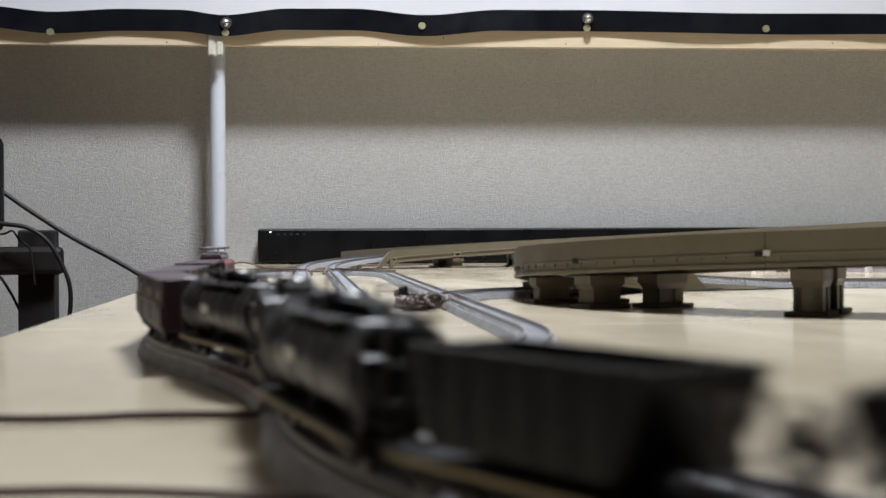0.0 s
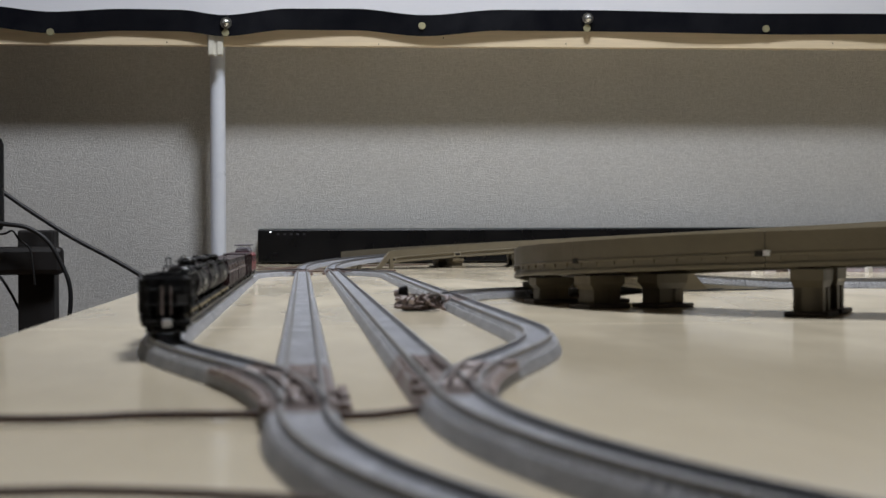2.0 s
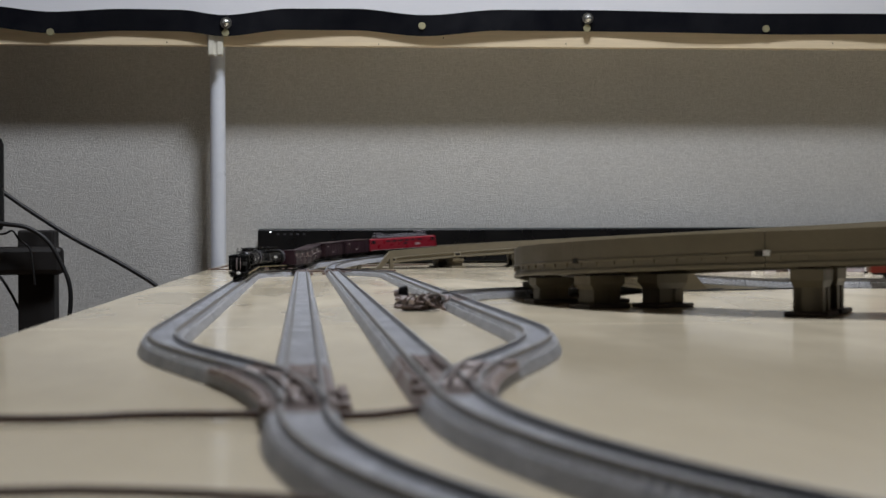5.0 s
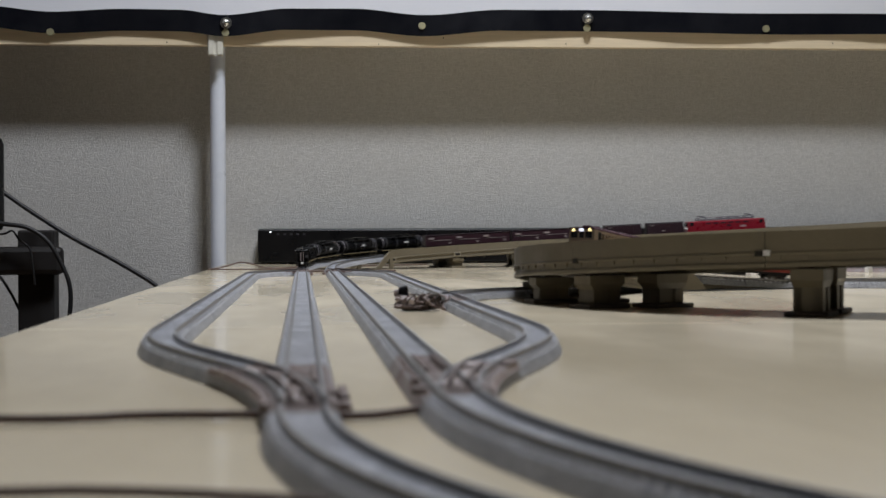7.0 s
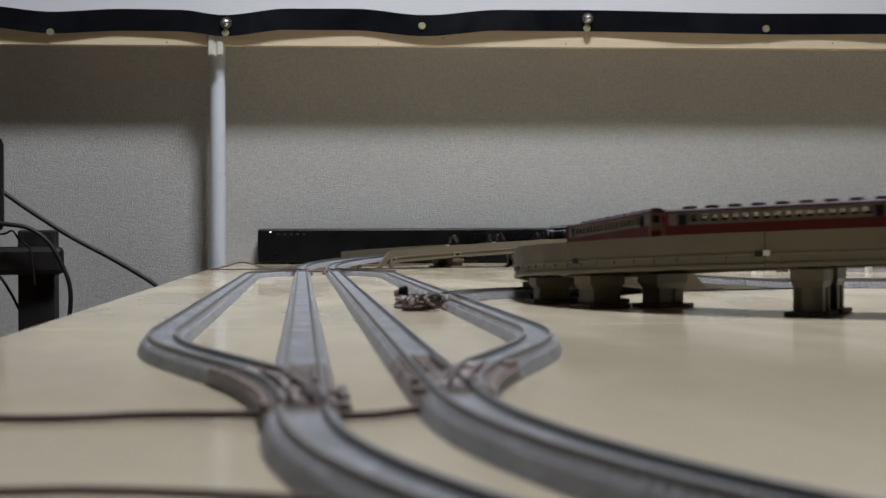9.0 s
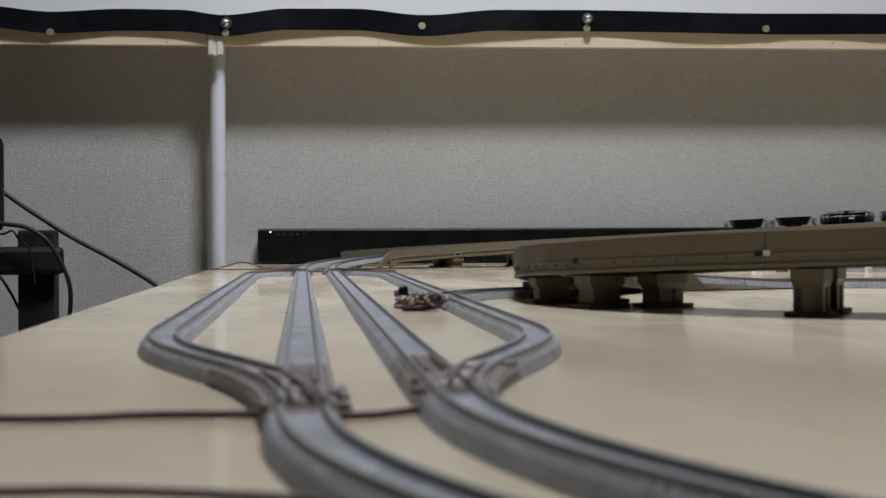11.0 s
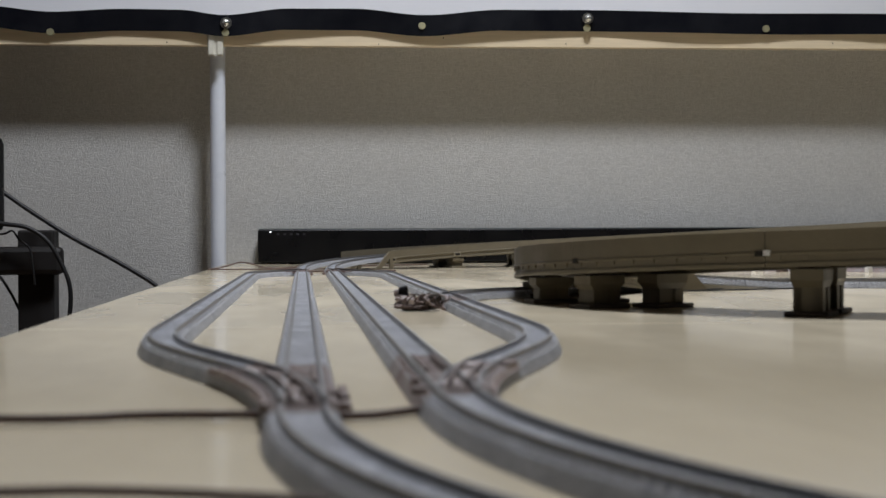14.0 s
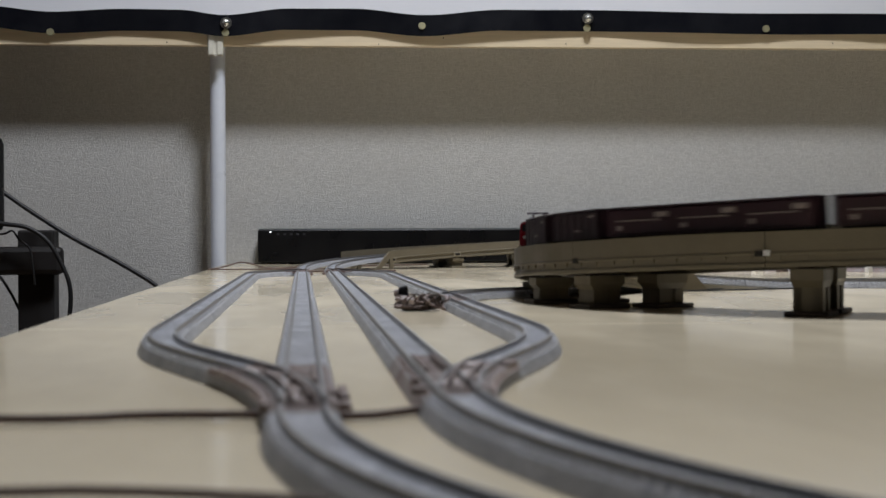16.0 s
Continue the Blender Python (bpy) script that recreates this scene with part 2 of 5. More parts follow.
# cross-section of the track: roadbed 18.5 mm wide, rails 9 mm apart
BED = [(-0.00925, 0.0), (-0.00925, 0.0006), (-0.0078, 0.0040), (-0.0074, 0.0043), (0.0074, 0.0043), (0.0078, 0.0040), (0.00925, 0.0006), (0.00925, 0.0)]
RAIL = [(-0.0008, 0.0), (-0.0008, 0.0003), (-0.0003, 0.0006), (-0.0004, 0.0019), (0.0004, 0.0019), (0.0003, 0.0006), (0.0008, 0.0003), (0.0008, 0.0)]


def track_piece(name, way, s0, s1, zf, label, bed=ROADBED, tie=TIE, group="track pieces", bare=False, category="model track"):
    x, y, h = way.at(s0)
    origin = (x, y, TOP + zf(s0))
    ob = empty(name, Matrix.Translation(origin), label, category, group)
    gap = 0.0003
    curved = abs(way.at(s1)[2] - h) > 0.01
    step = 0.006 if curved else 0.05
    if not bare:
        part("roadbed", sweep(bmesh.new(), way, s0 + gap, s1 - gap, BED, zf, step, origin), bed, ob)
    bm = bmesh.new()
    n = max(2, int((s1 - s0) / 0.0043))
    for i in range(n):
        s = s0 + (i + 0.5) * (s1 - s0) / n
        px, py, ph = way.at(s)
        m = Matrix.Translation((px - origin[0], py - origin[1], TOP + zf(s) - origin[2])) @ Matrix.Rotation(-ph, 4, "Z")
        c = [m @ Vector((sx * 0.0070, sy * 0.0011, z)) for z in (0.0042, 0.0053) for sx, sy in ((-1, -1), (1, -1), (1, 1), (-1, 1))]
        v = [bm.verts.new(p) for p in c]
        for f in ((4, 5, 6, 7), (0, 1, 5, 4), (1, 2, 6, 5), (2, 3, 7, 6), (3, 0, 4, 7)):
            bm.faces.new([v[k] for k in f])
    ties = part("sleeper_strip", bm, tie, ob)
    ties["kind"] = "stuff"
    for side in (-0.0049, 0.0049):
        bm = sweep(bmesh.new(), way, s0 + gap, s1 - gap, [(u, w + 0.0053) for u, w in RAIL], zf, step, origin, shift=side)
        part("rail", bm, RAIL_STEEL, ob, "tarnished metal rail")
    return ob


def lay(way, s0, s1, zf, length, name, label, **kw):
    n = max(1, round((s1 - s0) / length))
    for i in range(n):
        track_piece(name, way, s0 + (s1 - s0) * i / n, s0 + (s1 - s0) * (i + 1) / n, zf, label, **kw)


# ---- the plan of the lines ----
NR = 0.31                      # radius of the curves by the camera
BEND = 19.0
NEAR_L, FAR = 0.315, 1.83
S_R, S_L = 0.36, 0.05
S_DEEP = 2 * S_R * math.sin(radians(BEND)) + S_L * math.cos(radians(BEND))
F_R, F_L, F_BEND, FAR_END = 0.21, 0.0135, 28.0, 1.77     # the sharper bends at the far end
F_DEEP = 2 * F_R * math.sin(radians(F_BEND)) + F_L * math.cos(radians(F_BEND))
SIDE = 2 * S_R * (1 - math.cos(radians(BEND))) + S_L * math.sin(radians(BEND))
OUT_R, IN_R = 0.243, 0.206     # viaduct loop
LOOP = (0.405, 0.965)


def near_start(x, y0):
    a = radians(70)
    return x + NR * (1 - math.cos(a)), y0 - NR * math.sin(a)


xs, ys = near_start(0.0, NEAR_L)
FREIGHT = Way(xs, ys, -70, [("A", NR, 70), ("A", S_R, -BEND), ("L", S_L), ("A", S_R, BEND), ("L", FAR_END - NEAR_L - S_DEEP - F_DEEP),
                            ("A", F_R, F_BEND), ("L", F_L), ("A", F_R, -F_BEND), ("L", FAR - FAR_END), ("A", 0.317, 90), ("L", 0.41), ("A", 0.28, 90), ("L", 0.758),
                            ("A", 0.387, 90), ("L", 0.215), ("A", OUT_R, 196), ("L", 0.9)], s0=NEAR_L - NR * radians(70))
S_FAR = FREIGHT.rows[9][0]     # the far curve begins
S_BACK = FREIGHT.rows[10][0]
S_TURN = FREIGHT.rows[11][0]
S_SIDE = FREIGHT.rows[12][0]
S_NEAR = FREIGHT.rows[15][0]   # the viaduct loop begins
S_END = FREIGHT.rows[16][0]
CLIMB = 0.048
LOOP_Z = ramp([(-106, 0.0), (-88, 0.0), (-66, 0.0050), (-40, 0.0140), (-13, 0.0208), (0, 0.0240), (24, 0.0288), (90, 0.0366)])   # foot of the track by the angle round the loop
WEST_Z = ramp([(-1, 0), (S_FAR, 0.0), (S_TURN, CLIMB * (S_TURN - S_FAR)), (S_SIDE, 0.063), (S_SIDE + 0.35, 0.066), (S_NEAR, 0.0400)])


OUTER_Z = ramp([(-106, 0.0), (-88, 0.0), (-66, 0.0050), (-40, 0.0140), (-13, 0.0218), (0, 0.0252), (11, 0.0272), (24, 0.0294), (32, 0.0310), (40, 0.0325), (50, 0.0340), (60, 0.0354), (67, 0.0365), (90, 0.0400)])


def FREIGHT_Z(s):
    return WEST_Z(s) if s < S_NEAR else OUTER_Z(90 - math.degrees((s - S_NEAR) / OUT_R))


def loop_point(r, th):
    a = radians(th)
    return LOOP[0] - r * math.cos(a), LOOP[1] - r * math.sin(a)


px0, py0 = loop_point(IN_R, -106)
away = radians(106)
RAILCAR = Way(px0 + 1.35 * math.sin(away), py0 + 1.35 * math.cos(away), 286, [("L", 1.35), ("A", IN_R, -196), ("L", 0.215), ("A", 0.35, -90), ("L", 0.758)], s0=0.0)
C_LOOP = RAILCAR.rows[1][0]
C_END = RAILCAR.rows[2][0]


def RAILCAR_Z(s):
    th = math.degrees((s - C_LOOP) / IN_R) - 106
    if th <= 90:
        return LOOP_Z(th)
    d = s - C_END
    arc = 0.35 * math.pi / 2
    if d > 0.215:
        d = 0.215 + min(d - 0.215, arc) * 0.387 / 0.35 + max(0.0, d - 0.215 - arc)
    return FREIGHT_Z(S_NEAR - d) - 0.0034 * max(0.0, 1 - d / 0.215)


RAIL_TOP = 0.0072

# ---- the room ----
WALL_Y = 2.55


def slab(name, x0, x1, y0, y1, z0, z1, mat, label, category):
    ob = part(name, boxes((x0, x1, y0, y1, z0, z1)), mat)
    return tagged(ob, label, category, kind="structure")


slab("floor", -3.0, 3.8, -3.6, WALL_Y, -0.1, 0.0, FLOORING, "brown wooden floor under the table", "floor")
slab("wall_north", -3.0, 3.8, WALL_Y, WALL_Y + 0.1, 0.0, 2.5, WALLPAPER, "off-white woven-textured vinyl wallpaper on a wall", "wall")
# west, east and south walls are unseen, set far out to cut bounced light
slab("wall_west", -3.1, -3.0, -3.6, WALL_Y, 0.0, 2.5, WALLPAPER, "off-white woven-textured vinyl wallpaper on a wall", "wall")
slab("wall_east", 3.8, 3.9, -3.6, WALL_Y, 0.0, 2.5, WALLPAPER, "off-white woven-textured vinyl wallpaper on a wall", "wall")
slab("wall_south", -3.0, 3.8, -3.7, -3.6, 0.0, 2.5, WALLPAPER, "off-white woven-textured vinyl wallpaper on a wall", "wall")
slab("ceiling", -3.0, 3.8, -3.6, WALL_Y, 2.5, 2.6, PAINT, "plain white painted ceiling", "ceiling")


def ceiling_lamp():
    ob = empty("ceiling_lamp", pose(0.3, 1.30, 2.5), "round white ceiling lamp that lights the room", "ceiling lamp")
    bm = bmesh.new()
    rod(bm, (0, 0, -0.06), (0, 0, 0), 0.27, 40)
    part("housing", bm, PAINT, ob)
    bm = bmesh.new()
    rod(bm, (0, 0, -0.095), (0, 0, -0.061), 0.22, 40, 0.26)
    part("diffuser", bm, LAMP_GLOW, ob)


ceiling_lamp()


# ---- the table ----
def table():
    ob = empty("table", pose(0, 0, 0), "large glossy pale plywood table carrying the model railway", "table")
    x0, x1, y0, ym, y1 = -0.133, 1.9, -0.25, 0.707, WALL_Y - 0.002
    for a, b in ((y0, ym - 0.0006), (ym + 0.0006, y1)):
        part("tabletop_board", boxes((x0, x1, a, b, TOP - 0.018, TOP), bevel=0.0003), TABLE_WOOD, ob)
    for y in (-0.2, 1.15, 2.4):
        part("rail", boxes((x0 + 0.04, x1 - 0.04, y, y + 0.03, TOP - 0.088, TOP - 0.0185)), LEG_WOOD, ob, "pine support rail")
    for x in (x0 + 0.05, x1 - 0.11):
        for y in (-0.169, 1.181, 2.337):
            part("leg", boxes((x, x + 0.06, y, y + 0.06, 0.0, TOP - 0.0185), bevel=0.003), LEG_WOOD, ob, "pine table leg")


table()


# ---- shelf, screen and pole at the wall ----
SHELF_Y = 2.43


def shelf():
    ob = empty("shelf", pose(0, SHELF_Y, 1.0663, 0, -0.19, 0), "long planed pine board fixed along the wall", "shelf")
    part("front_board", boxes((-0.9, 1.75, 0.0, 0.018, 0.0, 0.030), bevel=0.0008), PINE, ob)
    part("top_board", boxes((-0.9, 1.75, 0.0185, WALL_Y - SHELF_Y - 0.001, 0.020, 0.030), bevel=0.0008), PINE, ob)
    for x, z in ((-0.222, 0.005), (0.130, 0.0035), (0.24, 0.015), (0.45, 0.006), (0.92, 0.010)):
        part("nail_hole", rods(((x, -0.0004, z), (x, 0.004, z), 0.0011)), HOLE, ob, "small dark nail hole")
    for x in (-0.85, 0.0, 0.85, 1.7):
        part("bracket", boxes((x, x + 0.02, 0.0185, WALL_Y - SHELF_Y - 0.001, 0.0125, 0.0195)), PINE, ob)


WAVE = [(-0.9, -0.003), (-0.52, 0.0), (-0.41, -0.0095), (-0.29, -0.0035), (-0.2, -0.004), (-0.128, -0.012), (-0.02, 0.0), (0.09, 0.001), (0.205, -0.0085), (0.34, 0.0020), (0.5, 0.0030), (0.75, 0.0005), (1.0, 0.0025), (1.7, 0.003)]


def wavy(x):
    for (a, p), (b, q) in zip(WAVE, WAVE[1:]):
        if a <= x <= b:
            u = (x - a) / (b - a)
            return p + (q - p) * (3 * u * u - 2 * u ** 3)
    return 0.0


def screen():
    ob = empty("projection_screen", pose(0, SHELF_Y - 0.012, 1.0925), "white projection screen with a wavy black border, hung before the shelf", "screen")
    xs_ = [-0.85 + 2.5 * i / 150 for i in range(151)]
    for name, lo, hi, mat, label in (("border", -0.001, 0.0345, BLACK_BAND, "wavy black cloth border"), ("cloth", 0.0345, 0.62, SCREEN, "white screen cloth")):
        bm = bmesh.new()
        rows_ = []
        for x in xs_:
            w = wavy(x)
            sway = 0.004 * math.sin(x * 16)
            rows_.append([bm.verts.new((x, y + (sway if z == lo and lo < 0 else 0), z + w * (1 if z < 0.1 else 0))) for y in (0.0, 0.0015) for z in (lo, hi)])
        for a, b in zip(rows_, rows_[1:]):
            for i, j in ((0, 1), (2, 3), (0, 2), (1, 3)):
                bm.faces.new((a[i], a[j], b[j], b[i]))
        part(name, bm, mat, ob, label)


shelf()
screen()


def stud(px, pz, big):
    ob = empty("screw_knob" if big else "eyelet_stud", pose(px, SHELF_Y - 0.0125, pz), "shiny nickel knob over a brass stud" if big else "small dull brass stud in the border", "stud", "studs along the screen border")
    bm = bmesh.new()
    rod(bm, (0, 0, 0), (0, -0.004, 0), 0.006, 20)
    part("stud_head", bm, BRASS, ob)
    if big:
        bm = bmesh.new()
        rod(bm, (0.001, 0.0, 0.016), (0.001, -0.006, 0.016), 0.0105, 24, 0.0095)
        washer = part("washer", bm, NICKEL, ob, "shiny nickel washer", smooth=False)
        bm = bmesh.new()
        bmesh.ops.create_uvsphere(bm, u_segments=20, v_segments=12, radius=0.0062, matrix=Matrix.Translation((0.001, -0.010, 0.0155)))
        part("knob", bm, NICKEL, washer, "polished nickel knob", smooth=True)


def place(px, py, y):
    """The point of the plane at depth y that the standing camera sees at that place of the picture."""
    d = VIEW.to_3x3() @ Vector(((px - 784) / 2550.0, (441 - py) / 2550.0, -1.0))
    return EYE + d * (y / d.y)


for sx, sz, big in ((-0.4090, 1.0835, False), (-0.1245, 1.0850, True), (0.2023, 1.1000, False), (0.4835, 1.0990, True), (0.7960, 1.1010, False)):
    stud(sx, sz, big)


def pole():
    x, y = -0.1412, 2.473
    ob = empty("support_pole", pose(x, y, 0.0), "white plastic pipe standing on the floor under the shelf", "pole")
    bm = bmesh.new()
    rod(bm, (0, 0, 0.0), (0, 0, 1.0770), 0.013, 28)
    part("pipe", bm, WHITE_PIPE, ob, smooth=False)
    clip = part("clip", boxes((-0.0135, 0.0125, -0.0490, -0.0440, 1.048, 1.0865), bevel=0.0008), WHITE_CLIP, ob, "ivory plastic clip over the shelf edge")
    for cx in (-0.0120, 0.0022):
        part("clip_rib", boxes((cx, cx + 0.0092, -0.0515, -0.0492, 1.050, 1.0850), bevel=0.0008), WHITE_CLIP, clip)
    part("clip_arm", boxes((-0.011, 0.010, -0.0438, -0.0435, 1.0520, 1.0640), bevel=0.0008), WHITE_CLIP, ob)


pole()


def soundbar():
    x0, x1, y = -0.0745, 1.13, 2.46
    ob = empty("soundbar", pose(x0, y, TOP), "long low gloss black soundbar standing against the wall", "soundbar")
    part("body", boxes((0, x1 - x0, 0.0, 0.075, 0.003, 0.059), bevel=0.002), GLOSS_BLACK, ob)
    part("top_edge", boxes((0.001, x1 - x0 - 0.001, 0.002, 0.073, 0.0592, 0.0605)), EDGE_GREY, ob, "thin grey edge strip")
    for fx in (0.05, x1 - x0 - 0.09):
        part("foot", boxes((fx, fx + 0.04, 0.01, 0.06, 0.0, 0.0028)), CABLE, ob)
    bm = bmesh.new()
    bmesh.ops.create_uvsphere(bm, u_segments=10, v_segments=6, radius=0.0012, matrix=Matrix.Translation((0.021, -0.0004, 0.0545)))
    part("status_light", bm, LED, ob, "small lit white status light")
    for i in range(5):
        part("touch_mark", boxes((0.032 + i * 0.011, 0.0365 + i * 0.011, -0.0005, 0.0005, 0.0495, 0.0525)), PRINT_GREY, ob, "faint grey touch mark")


soundbar()


def rack():
    y = 2.25
    ob = empty("rack", pose(-0.5, y, 0.0), "black-stained wooden rack beside the table", "rack")
    part("post", boxes((0.068, 0.122, 0.0, 0.05, 0.0, 0.758), bevel=0.003), DARK_WOOD, ob)
    part("crossbar", boxes((-0.6, 0.139, -0.03, -0.0005, 0.690, 0.733), bevel=0.008), DARK_WOOD, ob)
    part("post", boxes((-0.6, -0.546, 0.0, 0.05, 0.0, 0.758), bevel=0.003), DARK_WOOD, ob)


def monitor():
    ob = empty("monitor", pose(-0.5, 2.2, 0.733), "black display edge standing on the rack", "monitor")
    part("casing", boxes((-0.5, 0.0575, -0.01, 0.02, 0.022, 0.165), bevel=0.012), GLOSS_BLACK, ob)
    part("stand", boxes((-0.3, -0.1, 0.0, 0.02, 0.0003, 0.0215)), GLOSS_BLACK, ob)


rack()
monitor()


def cable(name, pts, r, mat, label):
    ob = part(name, tube(pts, r), mat, smooth=True)
    return tagged(ob, label, "cable", "cables")


cable("cable", [place(-40, 305, 2.3), place(8, 342, 2.3), place(60, 378, 2.3), place(130, 422, 2.3), place(205, 462, 2.3), place(282, 510, 2.3), place(330, 560, 2.3), place(340, 700, 2.3)], 0.0036, CABLE, "thick black cable sloping down behind the table")
cable("cable", [place(-30, 392, 2.19), place(10, 397, 2.19), place(50, 404, 2.19), place(85, 428, 2.19), place(110, 470, 2.19), place(124, 510, 2.19), place(123, 560, 2.19), place(110, 640, 2.19)], 0.0034, CABLE, "thick black cable looped over the rack")
cable("cable", [place(-30, 470, 2.3), place(0, 490, 2.3), place(34, 548, 2.3), place(60, 620, 2.3)], 0.0022, CABLE, "thin black cable hanging below the rack")
cable("cable", [place(-10, 415, 2.2), place(8, 414, 2.2), place(22, 409, 2.2), place(34, 424, 2.2), place(52, 440, 2.2), place(58, 470, 2.2), place(62, 505, 2.2)], 0.0016, CABLE, "thin black cable on the rack")

Z_C = TOP + 0.0016
# a real brown wire on the table
cable("cable", [(-0.25, 0.338, Z_C - 0.3), (-0.137, 0.338, TOP - 0.012), (-0.130, 0.339, Z_C), (-0.0577, 0.3402, Z_C), (-0.0399, 0.3443, Z_C), (-0.013, 0.343, Z_C), (0.0139, 0.3372, Z_C), (0.032, 0.3525, Z_C)], 0.0011, BROWN_CABLE, "dark brown wire lying across the table under the tracks")
# added strand, drawn in place of a faint shadow on the table
cable("cable", [(-0.13, 0.2405, Z_C), (-0.0514, 0.2425, Z_C), (-0.0325, 0.2415, Z_C), (-0.0053, 0.232, Z_C), (0.01, 0.222, Z_C)], 0.0009, BROWN_CABLE, "dark brown wire lying across the table under the tracks")
cable("cable", [(-0.128, 1.99, Z_C), (-0.118, 2.03, Z_C + 0.001), (-0.104, 2.05, Z_C + 0.004), (-0.087, 2.06, Z_C + 0.0085), (-0.070, 2.06, Z_C + 0.006), (-0.050, 2.06, Z_C + 0.0004), (-0.02, 2.08, Z_C), (0.02, 2.12, Z_C + 0.002), (0.10, 2.2, Z_C), (0.2, 2.3, Z_C)], 0.0011, BROWN_CABLE, "thin brown wire looped on the table by the wall")
cable("cable", [(-0.125, 2.00, Z_C), (-0.09, 1.99, Z_C), (-0.04, 1.99, Z_C), (0.0, 1.985, Z_C + 0.0002), (0.05, 1.99, Z_C)], 0.0009, BROWN_CABLE, "thin brown wire lying straight by the wall")
cable("cable", [(-0.02, 1.845, Z_C), (0.01, 1.85, Z_C), (0.05, 1.845, Z_C), (0.12, 1.86, Z_C)], 0.0012, BROWN_CABLE, "thin brown wire crossing under the far turnouts")
Z_T = TOP + 0.0007
cable("cable", [(0.27, 1.098, Z_T), (0.33, 1.121, Z_T), (0.40, 1.150, Z_T), (0.495, 1.185, Z_T), (0.7, 1.26, Z_T)], 0.0006, CABLE, "thin black wire lying inside the loop")
cable("cable", [(0.30, 1.128, Z_T), (0.36, 1.158, Z_T), (0.43, 1.180, Z_T), (0.52, 1.225, Z_T), (0.72, 1.30, Z_T)], 0.0006, CABLE, "thin black wire lying inside the loop")


def switch_machine():
    ob = empty("switch_machine", pose(0.0655, 0.858, TOP, 0, 0, -12), "dusty brown switch machine with a black drum beside a siding turnout", "switch machine")
    def lump(name, x, y, z, rx, ry, rz, mat, turn=0.0, label=""):
        bm = bmesh.new()
        bmesh.ops.create_icosphere(bm, subdivisions=3, radius=1.0)
        for v in bm.verts:
            w = 1 + 0.30 * noise.noise(v.co * 3.1 + Vector((x * 900, y * 700, z * 500)))
            v.co = Vector((v.co.x * rx * w, v.co.y * ry * w, v.co.z * rz * w))
        bmesh.ops.transform(bm, matrix=pose(x, y, z, 0, turn, turn * 2), verts=bm.verts)
        return part(name, bm, mat, ob, label)

    lump("base", 0.002, -0.002, 0.0026, 0.0125, 0.0100, 0.0027, RUST)
    lump("coil", -0.003, 0.0, 0.0062, 0.0070, 0.0050, 0.0026, RUST_PALE, 8)
    lump("cover", 0.008, -0.002, 0.0072, 0.0080, 0.0050, 0.0022, RUST, -10)
    lump("shoulder", 0.013, 0.001, 0.0045, 0.0050, 0.0045, 0.0040, RUST_PALE, 15)
    part("lever", rods(((0.006, -0.006, 0.0095), (0.0215, -0.008, 0.0062), 0.0010), ((0.012, -0.009, 0.004), (0.021, -0.011, 0.0012), 0.0009), ((0.0, -0.008, 0.006), (0.012, -0.010, 0.0045), 0.0008)), RUST_PALE, ob)
    bm = bmesh.new()
    rod(bm, (-0.0080, 0.002, 0.0105), (-0.0030, 0.002, 0.0112), 0.0036, 18)
    rod(bm, (-0.004, 0.002, 0.0066), (-0.004, 0.002, 0.0098), 0.0015, 10)
    part("drum", bm, WAGON_BLACK, ob, "black drum")
    bm = bmesh.new()
    rod(bm, (-0.0112, 0.002, 0.0100), (-0.0081, 0.002, 0.0104), 0.0024, 14)
    part("drum_cap", bm, DUST, ob, "grey drum cap")
    for k in range(30):
        cx, cy = random.uniform(-0.009, 0.021), random.uniform(-0.013, 0.005)
        hi = 0.0105 - 0.00025 * abs(cx * 1000 - 3)
        lx, ly = random.uniform(0.0008, 0.0034), random.uniform(0.0006, 0.0014)
        bm = box(bmesh.new(), -lx, lx, -ly, ly, 0.0, random.uniform(0.0008, 0.0030), bevel=0.0002)
        bit = part("linkage", bm, (RUST, RUST_PALE, BASE_DARK)[k % 3], ob, "bent brown linkage piece")
        bit.matrix_basis = pose(cx, cy, random.uniform(0.0015, hi), random.uniform(-40, 40), random.uniform(-40, 40), random.uniform(0, 180))
    for k in range(5):
        a = random.uniform(-0.006, 0.016)
        part("wire", tube([(a, -0.010, 0.003), (a + 0.003, -0.013, 0.008), (a + 0.007, -0.010, 0.010), (a + 0.009, -0.006, 0.004)], 0.0005, segs=6, sub=5), RUST if k % 2 else BASE_DARK, ob, "brown wire")
    part("wire", tube([(0.0, 0.008, 0.004), (0.006, 0.014, 0.006), (0.014, 0.010, 0.009), (0.020, 0.004, 0.007)], 0.0006), RUST, ob, "brown wire")


switch_machine()

# ---- the tracks on the table ----
LEFT = Way(xs, ys, -70, [("A", NR, 70), ("L", FAR - NEAR_L), ("A", 0.317, 90), ("L", 0.41)], s0=NEAR_L - NR * radians(70))
NEAR_R, NR_R = 0.345, 0.37
xr, yr = 0.037 + NR_R * (1 - math.cos(radians(60))), NEAR_R - NR_R * math.sin(radians(60))
RIGHT = Way(xr, yr, -60, [("A", NR_R, 60), ("L", FAR - NEAR_R), ("A", 0.28, 90), ("L", 0.41)], s0=NEAR_R - NR_R * radians(60))
B2, SPUR_Y = 19.5, 0.315
S2_DEEP = 2 * 0.36 * math.sin(radians(B2)) + 0.048 * math.cos(radians(B2))
